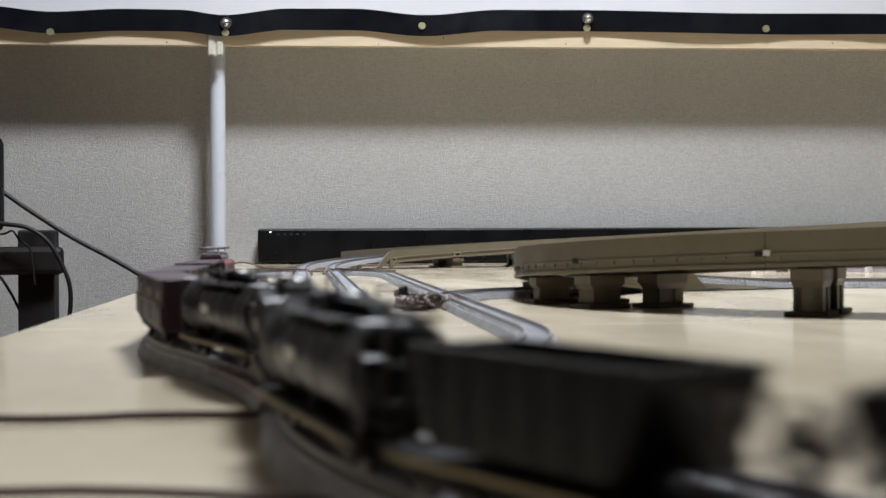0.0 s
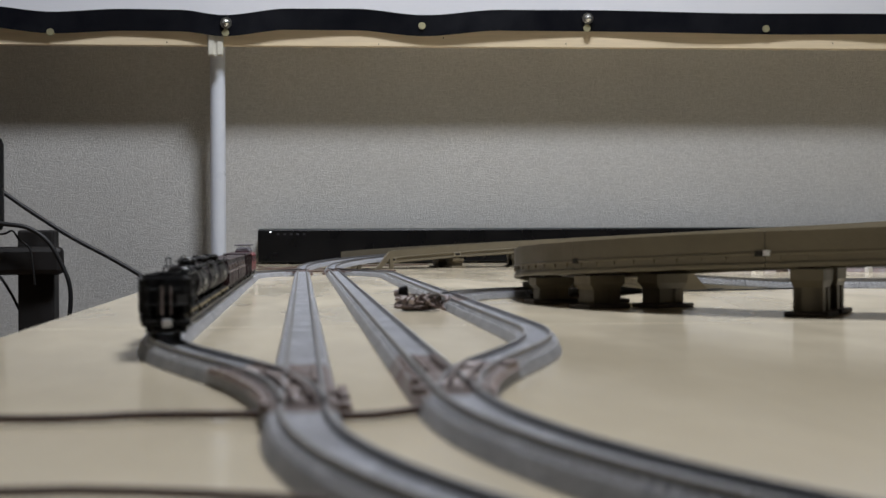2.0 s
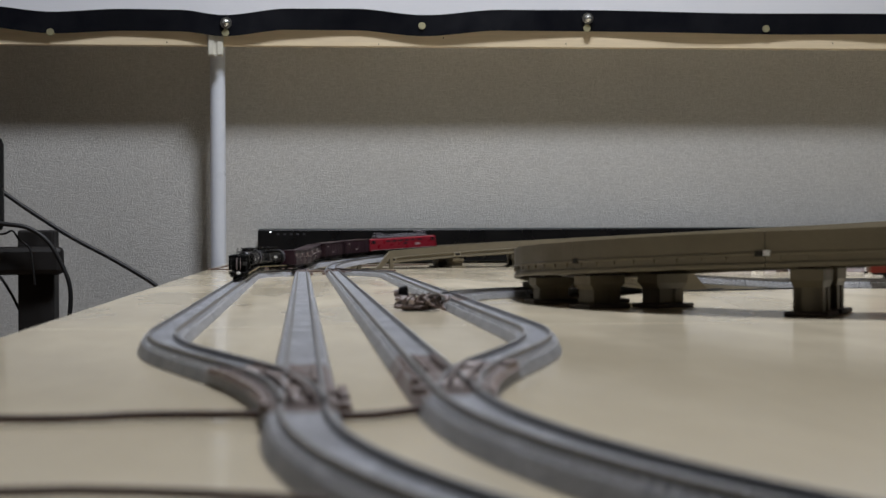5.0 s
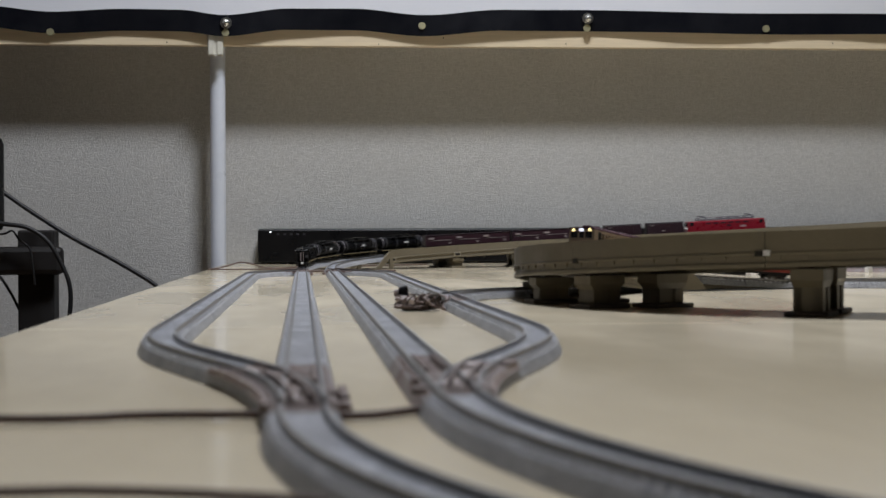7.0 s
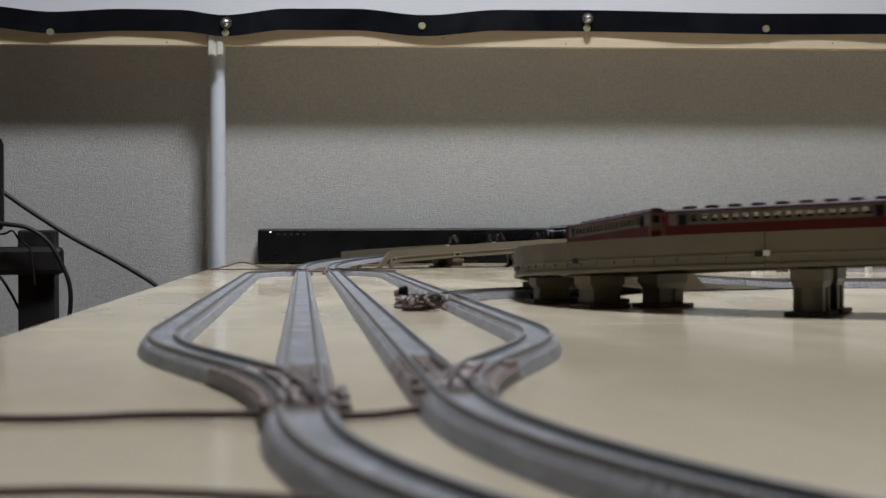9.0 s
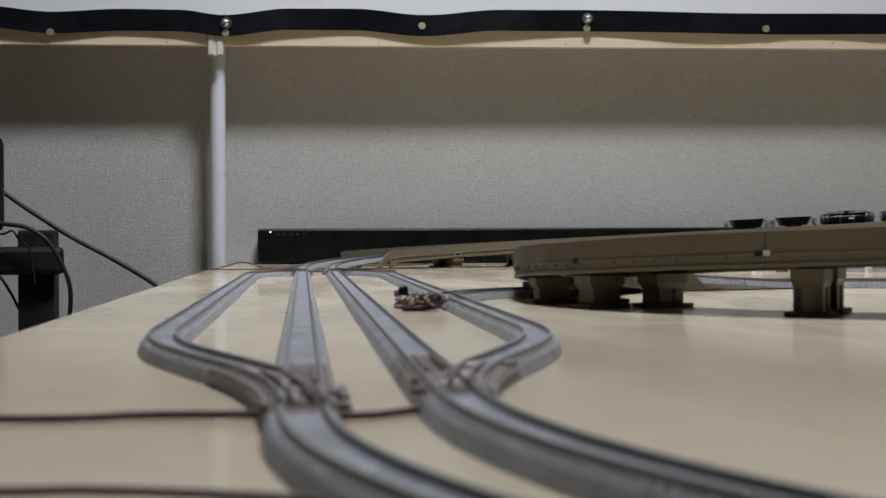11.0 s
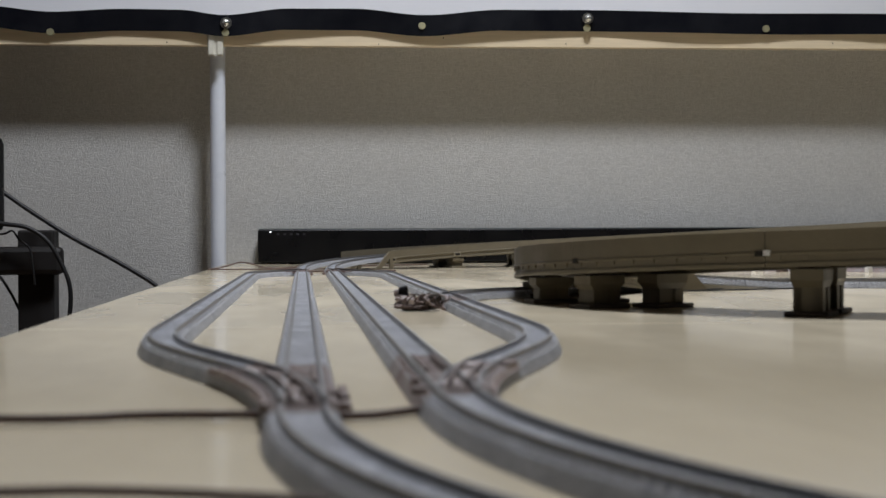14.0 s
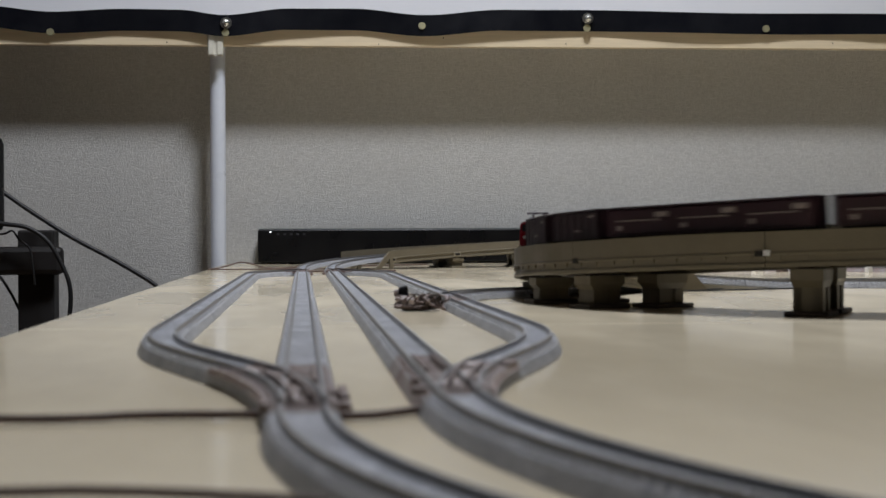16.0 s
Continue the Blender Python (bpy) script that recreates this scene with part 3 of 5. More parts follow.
SPUR = Way(0.0365, SPUR_Y, 0, [("L", 0.0001), ("A", 0.36, B2), ("L", 0.048), ("A", 0.36, -B2), ("L", FAR_END - SPUR_Y - 0.0001 - S2_DEEP - F_DEEP), ("A", F_R, -F_BEND), ("L", F_L), ("A", F_R, F_BEND)], s0=SPUR_Y)
GREY_CURVE = "curved blue-grey model track on the table"
GREY_STRAIGHT = "straight blue-grey model track on the table"
TURN = S_R * radians(BEND)
F_TURN = F_R * radians(F_BEND)
lay(LEFT, LEFT.s0, NEAR_L, FLAT, 0.14, "curved_track", GREY_CURVE)
lay(RIGHT, RIGHT.s0, NEAR_R, FLAT, 0.14, "curved_track", GREY_CURVE)
lay(LEFT, NEAR_L + TURN, FAR_END - F_TURN, FLAT, 0.25, "straight_track", GREY_STRAIGHT)
track_piece("straight_track", LEFT, FAR_END, FAR, FLAT, GREY_STRAIGHT)
lay(RIGHT, NEAR_R + TURN, FAR_END - F_TURN, FLAT, 0.25, "straight_track", GREY_STRAIGHT)
track_piece("straight_track", RIGHT, FAR_END, FAR, FLAT, GREY_STRAIGHT)
for way, y0 in ((FREIGHT, NEAR_L), (SPUR, NEAR_R)):
    e0 = way.rows[4][0]
    track_piece("straight_track", way, way.rows[2][0], way.rows[3][0], FLAT, GREY_STRAIGHT)
    track_piece("curved_track", way, way.rows[3][0], e0, FLAT, GREY_CURVE)
    e1 = way.rows[5][0]
    if way is SPUR:
        ya = e0 + 0.865 - (SPUR_Y + S2_DEEP)
        lay(way, e0, ya, FLAT, 0.28, "straight_track", GREY_STRAIGHT)
        mid_turnout = track_piece("turnout", way, ya, ya + 0.13, FLAT, "dusty rust-brown turnout of the outer siding", bed=TURN_BED, tie=RUST_PALE, category="turnout", group="turnouts")
        lay(way, ya + 0.13, e1, FLAT, 0.28, "straight_track", GREY_STRAIGHT)
    else:
        lay(way, e0, e1, FLAT, 0.28, "straight_track", GREY_STRAIGHT)
    track_piece("curved_track", way, e1, way.rows[6][0], FLAT, GREY_CURVE)
    track_piece("straight_track", way, way.rows[6][0], way.rows[7][0], FLAT, GREY_STRAIGHT)


def turnout(main, side, s0, s1, t0, t1, lever):
    """A turnout: two crossing routes on brown beds, with a switch motor box beside it."""
    ob = track_piece("turnout", main, s0, s1, FLAT, "dusty rust-brown turnout of the model railway", bed=TURN_BED, tie=RUST_PALE, category="turnout", group="turnouts")
    x, y, h = main.at(s0)
    origin = (x, y, TOP)
    lift = ramp([(0, 0.0004), (1, 0.0004)])
    part("side_roadbed", sweep(bmesh.new(), side, t0, t1, BED, lift, 0.006, origin), ROADBED, ob)
    for d in (-0.0049, 0.0049):
        part("side_rail", sweep(bmesh.new(), side, t0, t1, [(u, w + 0.0049) for u, w in RAIL], lift, 0.006, origin, shift=d), RAIL_STEEL, ob, "tarnished metal rail")
    first = None
    for i in range(16):
        s = t0 + (i + 0.7) * (t1 - t0) / 17
        px, py, ph = side.at(s)
        if first is None:
            first = part("side_sleeper", boxes((-0.0078, 0.0078, -0.0012, 0.0012, 0.0046, 0.0058)), RUST_PALE, ob)
            tie_ = first
        else:
            tie_ = new("side_sleeper", first.data)
            tie_.parent = ob
        tie_.matrix_basis = Matrix.Translation((px - x, py - y, 0.0)) @ Matrix.Rotation(-ph, 4, "Z")
    if lever:
        px, py, ph = main.at((s0 + s1) / 2 + lever[1])
        bm = boxes((-0.0013, 0.0013, -0.024, 0.024, 0.0, 0.0026), (-0.0010, 0.0010, -0.012, 0.002, 0.0024, 0.0036), bevel=0.0003)
        bmesh.ops.translate(bm, verts=bm.verts, vec=(px + lever[0] - x, py - y, 0))
        part("switch_motor", bm, RUST, ob, "brown switch motor box")
    for d in (-0.0024, 0.0024):
        part("point_blade", sweep(bmesh.new(), side, t0 + 0.1 * (t1 - t0), t0 + 0.62 * (t1 - t0), [(u * 1.3, w + 0.0055) for u, w in RAIL], lift, 0.006, origin, shift=d), RUST, ob, "rust-brown point blade")
    for d in (-0.0030, 0.0030):
        part("guard_rail", sweep(bmesh.new(), main, s0 + 0.45 * (s1 - s0), s0 + 0.85 * (s1 - s0), [(u * 1.2, w + 0.0053) for u, w in RAIL], FLAT, 0.01, origin, shift=d), RUST, ob, "brown guard rail")
    for f_, wide in ((0.10, 0.0100), (0.30, 0.0085)):
        px, py, ph = main.at(s0 + f_ * (s1 - s0))
        bar = part("throw_bar", boxes((-wide, wide, -0.0014, 0.0014, 0.0044, 0.0060), bevel=0.0003), RUST, ob, "brown throw bar")
        bar.matrix_basis = Matrix.Translation((px - x, py - y, 0.0)) @ Matrix.Rotation(-ph, 4, "Z")
    for d in (-0.0080, 0.0080):
        part("edge_strip", sweep(bmesh.new(), side, t0 + 0.12 * (t1 - t0), t1, [(u * 1.6, w + 0.0030) for u, w in RAIL], lift, 0.006, origin, shift=d), RUST_PALE, ob, "dusty brown strip along the bed edge")
    for k, (d, u, wide) in enumerate(((0.2, -0.0022, 0.0022), (0.33, 0.0018, 0.0026), (0.5, 0.0, 0.0034), (0.66, 0.003, 0.0028), (0.8, -0.003, 0.003), (0.9, 0.006, 0.0024))):
        px, py, ph = side.at(t0 + d * (t1 - t0))
        plate_ = part("frog_plate", boxes((u - wide, u + wide, -0.0075, 0.0075, 0.0050, 0.0064), bevel=0.0003), RUST if k % 2 else RUST_PALE, ob, "brown frog and blade plate")
        plate_.matrix_basis = Matrix.Translation((px - x, py - y, 0.0)) @ Matrix.Rotation(-ph, 4, "Z")
    return ob


turnout(LEFT, FREIGHT, NEAR_L, NEAR_L + TURN, NEAR_L, NEAR_L + TURN, (0.0107, 0.0))
turnout(RIGHT, SPUR, NEAR_R, NEAR_R + TURN, SPUR.s0 + 0.034, SPUR.rows[2][0], None)
turnout(LEFT, FREIGHT, FAR_END - F_TURN, FAR_END, FREIGHT.rows[7][0], FREIGHT.rows[8][0], (0.0113, 0.02))
turnout(RIGHT, SPUR, FAR_END - F_TURN, FAR_END, SPUR.rows[7][0], SPUR.s1, (-0.0113, 0.02))

# a branch that leaves the outer siding for the loop's inside
BRANCH = Way(0.037 + SIDE, 0.905, 0, [("A", 0.165, 48), ("L", 0.25)], s0=0.0)
lay(BRANCH, 0.03, BRANCH.s1, ramp([(0, 0.0004), (0.2, 0.0)]), 0.14, "curved_track", GREY_CURVE)


# brown sidings in the middle of the layout, seen under the viaduct
YARD = Way(0.40, 1.87, 123.5, [("L", 0.56)], s0=0.0)
YARD_FAR = Way(0.46, 1.88, 120.0, [("L", 0.52)], s0=0.0)
for way in (YARD, YARD_FAR):
    for a in (0.0, 0.14, 0.28, 0.40):
        track_piece("yard_track", way, a, min(a + 0.1395, way.s1), FLAT, "dusty brown model track in the middle of the layout", bed=TURN_BED, tie=RUST_PALE)


def yard_box(x, y, turn, size, mat, label):
    a, b, c = size
    ob = empty("switch_box", pose(x, y, TOP, 0, 0, turn), label, "switch box", "switch boxes")
    part("case", boxes((-a, a, -b, b, 0.0, c), bevel=0.0006), mat, ob)
    part("lid", boxes((-a * 0.8, a * 0.8, -b * 0.8, b * 0.8, c + 0.0001, c + 0.0016), bevel=0.0004), mat, ob)
    part("lever", rods(((a * 0.5, 0, c + 0.0014), (a * 1.1, -b, c + 0.0040), 0.0006)), BASE_DARK, ob)


# made-up boxes for unclear white bits and dark lumps among the sidings
yard_box(0.560, 1.735, 30, (0.0070, 0.0040, 0.0055), MARK_WHITE, "small white plastic switch box beside the track")
yard_box(0.664, 1.640, 30, (0.0040, 0.0030, 0.0060), MARK_WHITE, "small white plastic switch box beside the track")
for bx, by in ((0.585, 1.715), (0.615, 1.695), (0.640, 1.680)):
    yard_box(bx, by, 33, (0.0085, 0.0030, 0.0065), RUST, "brown switch box beside the track")

# ---- viaducts ----
def viaduct(way, s0, s1, zf, left, right, lip, deep, label, sockets=(), cant=0.0, late=0.0, inner_sockets=()):
    """One stretch of tan viaduct: deck, two ribbed side walls and a bottom flange. left, right: its edges from the line; lip: wall over the rail's foot."""
    x, y, h = way.at(s0)
    origin = (x, y, TOP + zf(s0))
    ob = empty("viaduct_section", Matrix.Translation(origin), label, "model viaduct", "viaduct sections")
    g = 0.0002
    part("deck", sweep(bmesh.new(), way, s0 + g, s1 - g, [(left + 0.0021, -0.0025), (left + 0.0021, -0.0003), (0.010, -0.0003), (right - 0.0021, -0.0003 - cant), (right - 0.0021, -0.0025 - cant), (0.010, -0.0025)], zf, 0.008, origin), TAN, ob)
    b = lip - deep
    for edge, sgn in ((left, 1), (right, -1)):
        wall = [(0, lip), (0.002, lip), (0.002, -0.003), (0.0035, b + 0.002), (0.0035, b), (0.0004, b), (-0.0002, b + 0.0006), (-0.0002, b + 0.0024), (0.0009, b + 0.0029), (0.0009, b + 0.0066), (-0.0006, b + 0.0071), (-0.0006, b + 0.0080), (0.0, b + 0.0085)]
        drop = cant if sgn < 0 else 0.0
        part("side_wall", sweep(bmesh.new(), way, s0 + g + (late if sgn < 0 else 0.0), s1 - g, [(edge + sgn * u, w - drop) for u, w in wall], zf, 0.008, origin), TAN, ob)
        bm = bmesh.new()
        n = 0 if late and sgn < 0 else int((s1 - s0) / 0.0140)
        for i in range(n):
            s = s0 + (i + 0.5) * (s1 - s0) / n
            px, py, ph = way.at(s)
            m = Matrix.Translation((px - x, py - y, TOP + zf(s) - origin[2])) @ Matrix.Rotation(-ph, 4, "Z")
            e = edge + sgn * 0.0010
            box(bm, min(e, e - sgn * 0.0011), max(e, e - sgn * 0.0011), -0.0009, 0.0009, b + 0.0044 - drop, b + 0.0068 - drop, m=m)
        if n:
            part("ribbing", bm, TAN, ob)["kind"] = "stuff"
    for s, pale in sockets:
        if not s0 < s < s1:
            continue
        px, py, ph = way.at(s)
        m = Matrix.Translation((px - x, py - y, TOP + zf(s) - origin[2])) @ Matrix.Rotation(-ph, 4, "Z")
        part("socket", box(bmesh.new(), left - 0.0009, left + 0.0012, -0.0024, 0.0024, b + 0.0062, b + 0.0091, m=m), HOLE, ob, "dark joiner socket")
        # no real tab: a pale block paints the light through the hole
        if pale:
            part("joiner_tab", box(bmesh.new(), left - 0.0011, left + 0.0012, -0.0062, -0.0025, b + 0.0066, b + 0.0096, m=m), HOLE_LIGHT, ob, "pale joiner tab")
    for s in inner_sockets:
        px, py, ph = way.at(s)
        m = Matrix.Translation((px - x, py - y, TOP + zf(s) - origin[2])) @ Matrix.Rotation(-ph, 4, "Z")
        rim = part("socket_rim", box(bmesh.new(), right - 0.001, right + 0.0008, -0.0052, 0.0052, b + 0.0020, b + 0.0078, bevel=0.0003, m=m), BRIGHT_TAN, ob, "pale socket rim")
        part("socket", box(bmesh.new(), right, right + 0.0012, -0.0036, 0.0036, b + 0.0034, b + 0.0068, m=m), HOLE, rim, "dark joiner socket")
    return ob


def ramp_bracket(way, s, zf, off, lip, back, label):
    """An open triangular cheek that closes the low end of a viaduct."""
    x, y, h = way.at(s)
    rx, ry = math.cos(h), -math.sin(h)
    base = zf(s)
    ob = empty("ramp_bracket", Matrix.Translation((x + off * rx, y + off * ry, TOP)) @ Matrix.Rotation(-h, 4, "Z"), label, "ramp bracket", "ramp brackets")
    top = base + lip - 0.0005
    for name, quad in (("post", ((-0.004, 0), (0.004, 0), (0.004, top), (-0.004, top))), ("brace", ((-back, 0), (-back + 0.011, 0), (-0.0041, top - 0.010), (-0.0041, top)))):
        bm = bmesh.new()
        near_, far_ = [[bm.verts.new((u, a, z)) for a, z in quad] for u in (-0.0012, 0.0012)]
        bm.faces.new(near_)
        bm.faces.new(far_)
        for k in range(4):
            bm.faces.new((near_[k], near_[(k + 1) % 4], far_[(k + 1) % 4], far_[k]))
        part(name, bm, TAN, ob)
    part("shoe", boxes((-0.003, 0.003, -back - 0.002, 0.006, 0.0, 0.0008)), TAN, ob)
    return ob


def pier(way, s, zf, off, deep, turn=0.0, foot=BASE_DARK):
    x, y, h = way.at(s)
    rx, ry = math.cos(h), -math.sin(h)
    px, py = x + off * rx, y + off * ry
    top = zf(s) - deep
    ob = empty("viaduct_pier", pose(px, py, TOP, 0, 0, -math.degrees(h) + turn), "olive-tan plastic viaduct pier standing on the table", "viaduct pier", "viaduct piers")
    part("foot", boxes((-0.0150, 0.0150, -0.0118, 0.0118, 0.0, 0.0026), bevel=0.0006), foot, ob, "thin pier foot")
    saddle = top
    top = top - 0.0009
    cap = min(0.0105, top * 0.45)
    bm = bmesh.new()
    box(bm, -0.0096, 0.0096, -0.0072, 0.0072, 0.0027, top - cap)
    for sx in (-1, 1):
        for sy in (-1, 1):
            box(bm, sx * 0.0062 - 0.0034, sx * 0.0062 + 0.0034, sy * 0.0056 - 0.0024, sy * 0.0056 + 0.0024, 0.0027, top - cap)
    part("shaft", bm, TAN_DARK, ob)
    bm = bmesh.new()
    lo = [bm.verts.new((u * 0.0095, v * 0.0078, top - cap)) for u, v in ((-1, -1), (1, -1), (1, 1), (-1, 1))]
    mid = [bm.verts.new((u * 0.0125, v * 0.0088, top - cap * 0.62)) for u, v in ((-1, -1), (1, -1), (1, 1), (-1, 1))]
    hi = [bm.verts.new((u * 0.0127, v * 0.0090, top - 0.0004)) for u, v in ((-1, -1), (1, -1), (1, 1), (-1, 1))]
    for a, b in ((lo, mid), (mid, hi)):
        for k in range(4):
            bm.faces.new((a[k], a[(k + 1) % 4], b[(k + 1) % 4], b[k]))
    bm.faces.new(lo)
    bm.faces.new(hi)
    part("cap", bm, TAN_DARK, ob)
    # the seat's dark colour stands for the shadow gap below the deck
    part("seat", boxes((-0.0055, 0.0055, -0.0060, 0.0060, top - 0.0003, saddle - 0.0001)), BASE_DARK, ob, "dark saddle under the deck")
    return ob


LIP, DEEP = 0.0115, 0.0196
TANV = "tan plastic double-track viaduct section on piers"
stops = [S_NEAR - 0.823, S_NEAR - 0.6, S_NEAR - 0.4, S_NEAR - 0.215] + [S_NEAR + OUT_R * radians(90 - a) for a in (90, 53, 22, -9, -30, -50)]
for a, b in zip(stops, stops[1:]):
    viaduct(FREIGHT, a, b, FREIGHT_Z, -0.0165, 0.0535, LIP, DEEP, TANV, cant=0.0022, sockets=((S_NEAR + OUT_R * radians(90 - 52.3), True), (S_NEAR + OUT_R * radians(90 - 22.8), False)))
    lay(FREIGHT, a, b, FREIGHT_Z, 0.3, "viaduct_track", "blue-grey model track laid on the tan viaduct", category="model track")
for a, b in ((-50, 0), (0, 45), (45, 90)):
    lay(RAILCAR, C_LOOP + IN_R * radians(a + 106), C_LOOP + IN_R * radians(b + 106), RAILCAR_Z, 0.4, "viaduct_track", "blue-grey model track laid on the tan viaduct")
for a, b in ((C_END, C_END + 0.215), (C_END + 0.215, C_END + 0.7648), (C_END + 0.7648, RAILCAR.s1)):
    lay(RAILCAR, a, b, RAILCAR_Z, 0.4, "viaduct_track", "blue-grey model track laid on the tan viaduct")


def ramp_block(way, s0, s1, zf, half):
    """A tan wedge that carries a line down to the table."""
    x, y, h = way.at(s0)
    ob = empty("ramp_block", Matrix.Translation((x, y, TOP)), "tan plastic ramp wedge under the descending track", "ramp", "ramp wedges")
    bm = bmesh.new()
    rings = []
    for i in range(13):
        s = s0 + (s1 - s0) * i / 12
        px, py, ph = way.at(s)
        rx, ry = math.cos(ph), -math.sin(ph)
        rings.append([bm.verts.new((px + u * rx - x, py + u * ry - y, w)) for u, w in ((-half - 0.002, 0.0), (-half, max(zf(s) - 0.0002, 0.0002)), (half, max(zf(s) - 0.0002, 0.0002)), (half + 0.002, 0.0))])
    for a, b in zip(rings, rings[1:]):
        for k in range(4):
            bm.faces.new((a[k], a[(k + 1) % 4], b[(k + 1) % 4], b[k]))
    bm.faces.new(rings[0])
    bm.faces.new(rings[-1])
    part("wedge", bm, TAN, ob)


for way, r, base in ((FREIGHT, OUT_R, lambda th: S_NEAR + OUT_R * radians(90 - th)), (RAILCAR, IN_R, lambda th: C_LOOP + IN_R * radians(th + 106))):
    zf = FREIGHT_Z if way is FREIGHT else RAILCAR_Z
    a, b = sorted((base(-50.2), base(-87)))
    ramp_block(way, a, b, zf, 0.0095)
    a, b = sorted((base(-50), base(-106)))
    lay(way, a, b, zf, 0.12, "curved_track", GREY_CURVE)


def ramp_cheek(u0, u1, top0, th0, th1):
    """A side wall that falls to the table beside the ramp."""
    x, y, h = FREIGHT.at(S_NEAR + OUT_R * radians(90 - th0))
    ob = empty("ramp_cheek", Matrix.Translation((x, y, TOP)), "tan plastic side wall falling to the table beside the ramp", "ramp", "ramp side walls")
    bm = bmesh.new()
    rings = []
    for i in range(15):
        f_ = i / 14
        px, py, ph = FREIGHT.at(S_NEAR + OUT_R * radians(90 - (th0 + (th1 - th0) * f_)))
        rx, ry = math.cos(ph), -math.sin(ph)
        top = top0 + (0.0015 - top0) * max(0.0, (f_ - 0.62) / 0.38)
        rings.append([bm.verts.new((px + u * rx - x, py + u * ry - y, w)) for u, w in ((u0, 0.0), (u0, top), (u1, top), (u1, 0.0))])
    for a, b in zip(rings, rings[1:]):
        for k in range(4):
            bm.faces.new((a[k], a[(k + 1) % 4], b[(k + 1) % 4], b[k]))
    bm.faces.new(rings[0])
    bm.faces.new(rings[-1])
    part("wall", bm, TAN, ob)


ramp_cheek(0.0505, 0.0535, 0.0185, -50.3, -65)
ramp_cheek(-0.0165, -0.0135, 0.0185, -50.3, -64)
lay(RAILCAR, 0.0, C_LOOP, RAILCAR_Z, 0.25, "straight_track", GREY_STRAIGHT)
lay(FREIGHT, S_END, S_END + 0.9, FREIGHT_Z, 0.25, "straight_track", GREY_STRAIGHT)
for off, angles in ((0.0, (57.8, 23.0, 6, -18)), (0.037, (57.8, 27, 5, -18))):
    for theta in angles:
        pier(FREIGHT, S_NEAR + OUT_R * radians(90 - theta), FREIGHT_Z, off, DEEP - LIP)
for s in (S_NEAR - 0.10, S_NEAR - 0.32, S_NEAR - 0.5, S_NEAR - 0.7):
    pier(FREIGHT, s, FREIGHT_Z, 0.0, DEEP - LIP)
    pier(FREIGHT, s, FREIGHT_Z, 0.037, DEEP - LIP)

# the climbing line along the wall
BACK_LABEL = "tan plastic inclined viaduct section along the wall"
arc45 = 0.317 * radians(38)
S_PIER = S_FAR + 0.317 * radians(69.5)
bstops = [S_FAR + arc45, S_PIER, S_BACK, S_BACK + 0.15, S_TURN, S_TURN + 0.26, S_SIDE, S_SIDE + 0.25, S_SIDE + 0.51, S_SIDE + 0.758]
for a, b in zip(bstops, bstops[1:]):
    viaduct(FREIGHT, a, b, FREIGHT_Z, -0.0165, 0.0535, 0.0145, 0.018, BACK_LABEL, late=0.026 if a == bstops[0] else 0.0, inner_sockets=[b - 0.001] + ([a + 0.032] if a == bstops[0] else []))
ramp_bracket(FREIGHT, bstops[0] + 0.027, FREIGHT_Z, 0.0535, 0.0145, 0.036, "tan triangular bracket at the foot of the inclined viaduct")
ramp_bracket(FREIGHT, bstops[0] - 0.004, FREIGHT_Z, 0.018, 0.006, 0.026, "tan triangular bracket between the two climbing tracks")
lay(FREIGHT, S_FAR, bstops[0], FREIGHT_Z, 0.2, "curved_track", GREY_CURVE)
lay(FREIGHT, bstops[0], S_SIDE + 0.758, FREIGHT_Z, 0.3, "viaduct_track", "blue-grey model track laid on the tan viaduct")
IN_Z = ramp([(FAR, 0.0), (FAR + 0.28 * math.pi / 2, CLIMB * 0.317 * math.pi / 2), (FAR + 0.28 * math.pi / 2 + 0.41, CLIMB * (S_TURN - S_FAR))])
lay(RIGHT, FAR, FAR + 0.28 * radians(38), IN_Z, 0.2, "curved_track", GREY_CURVE)
lay(RIGHT, FAR + 0.28 * radians(38), RIGHT.s1, IN_Z, 0.3, "viaduct_track", "blue-grey model track laid on the tan viaduct")
for s in (S_PIER, S_BACK, S_BACK + 0.15, S_TURN, S_TURN + 0.26, S_SIDE, S_SIDE + 0.25, S_SIDE + 0.51):
    if FREIGHT_Z(s) > 0.012:
        pier(FREIGHT, s, FREIGHT_Z, -0.004, 0.0035, foot=TAN)
        pier(FREIGHT, s, FREIGHT_Z, 0.0425, 0.0035, foot=TAN)


# ---- rolling stock: x across, y forward, z from the rail top ----
def wheels(ob, ys_, r=0.0030):
    for y in ys_:
        bm = rods(((-0.0052, y, r), (-0.0036, y, r), r), ((0.0036, y, r), (0.0052, y, r), r), ((-0.0036, y, r), (0.0036, y, r), 0.0008), segs=14)
        part("wheelset", bm, WHEEL, ob, "dark metal wheelset")


def bogie(ob, y, span=0.014, r=0.0032):
    truck = part("bogie", boxes((-0.0072, -0.0054, y - span * 0.75, y + span * 0.75, 0.0022, 0.0062), (0.0054, 0.0072, y - span * 0.75, y + span * 0.75, 0.0022, 0.0062), (-0.0054, 0.0054, y - 0.003, y + 0.003, 0.0040, 0.0066), bevel=0.0005), UNDER, ob)
    wheels(truck, (y - span / 2, y + span / 2), r)


def coupler(ob, y):
    part("coupler", boxes((-0.0012, 0.0012, min(y, y * 1.04), max(y, y * 1.04), 0.0042, 0.0068), bevel=0.0003), UNDER, ob)


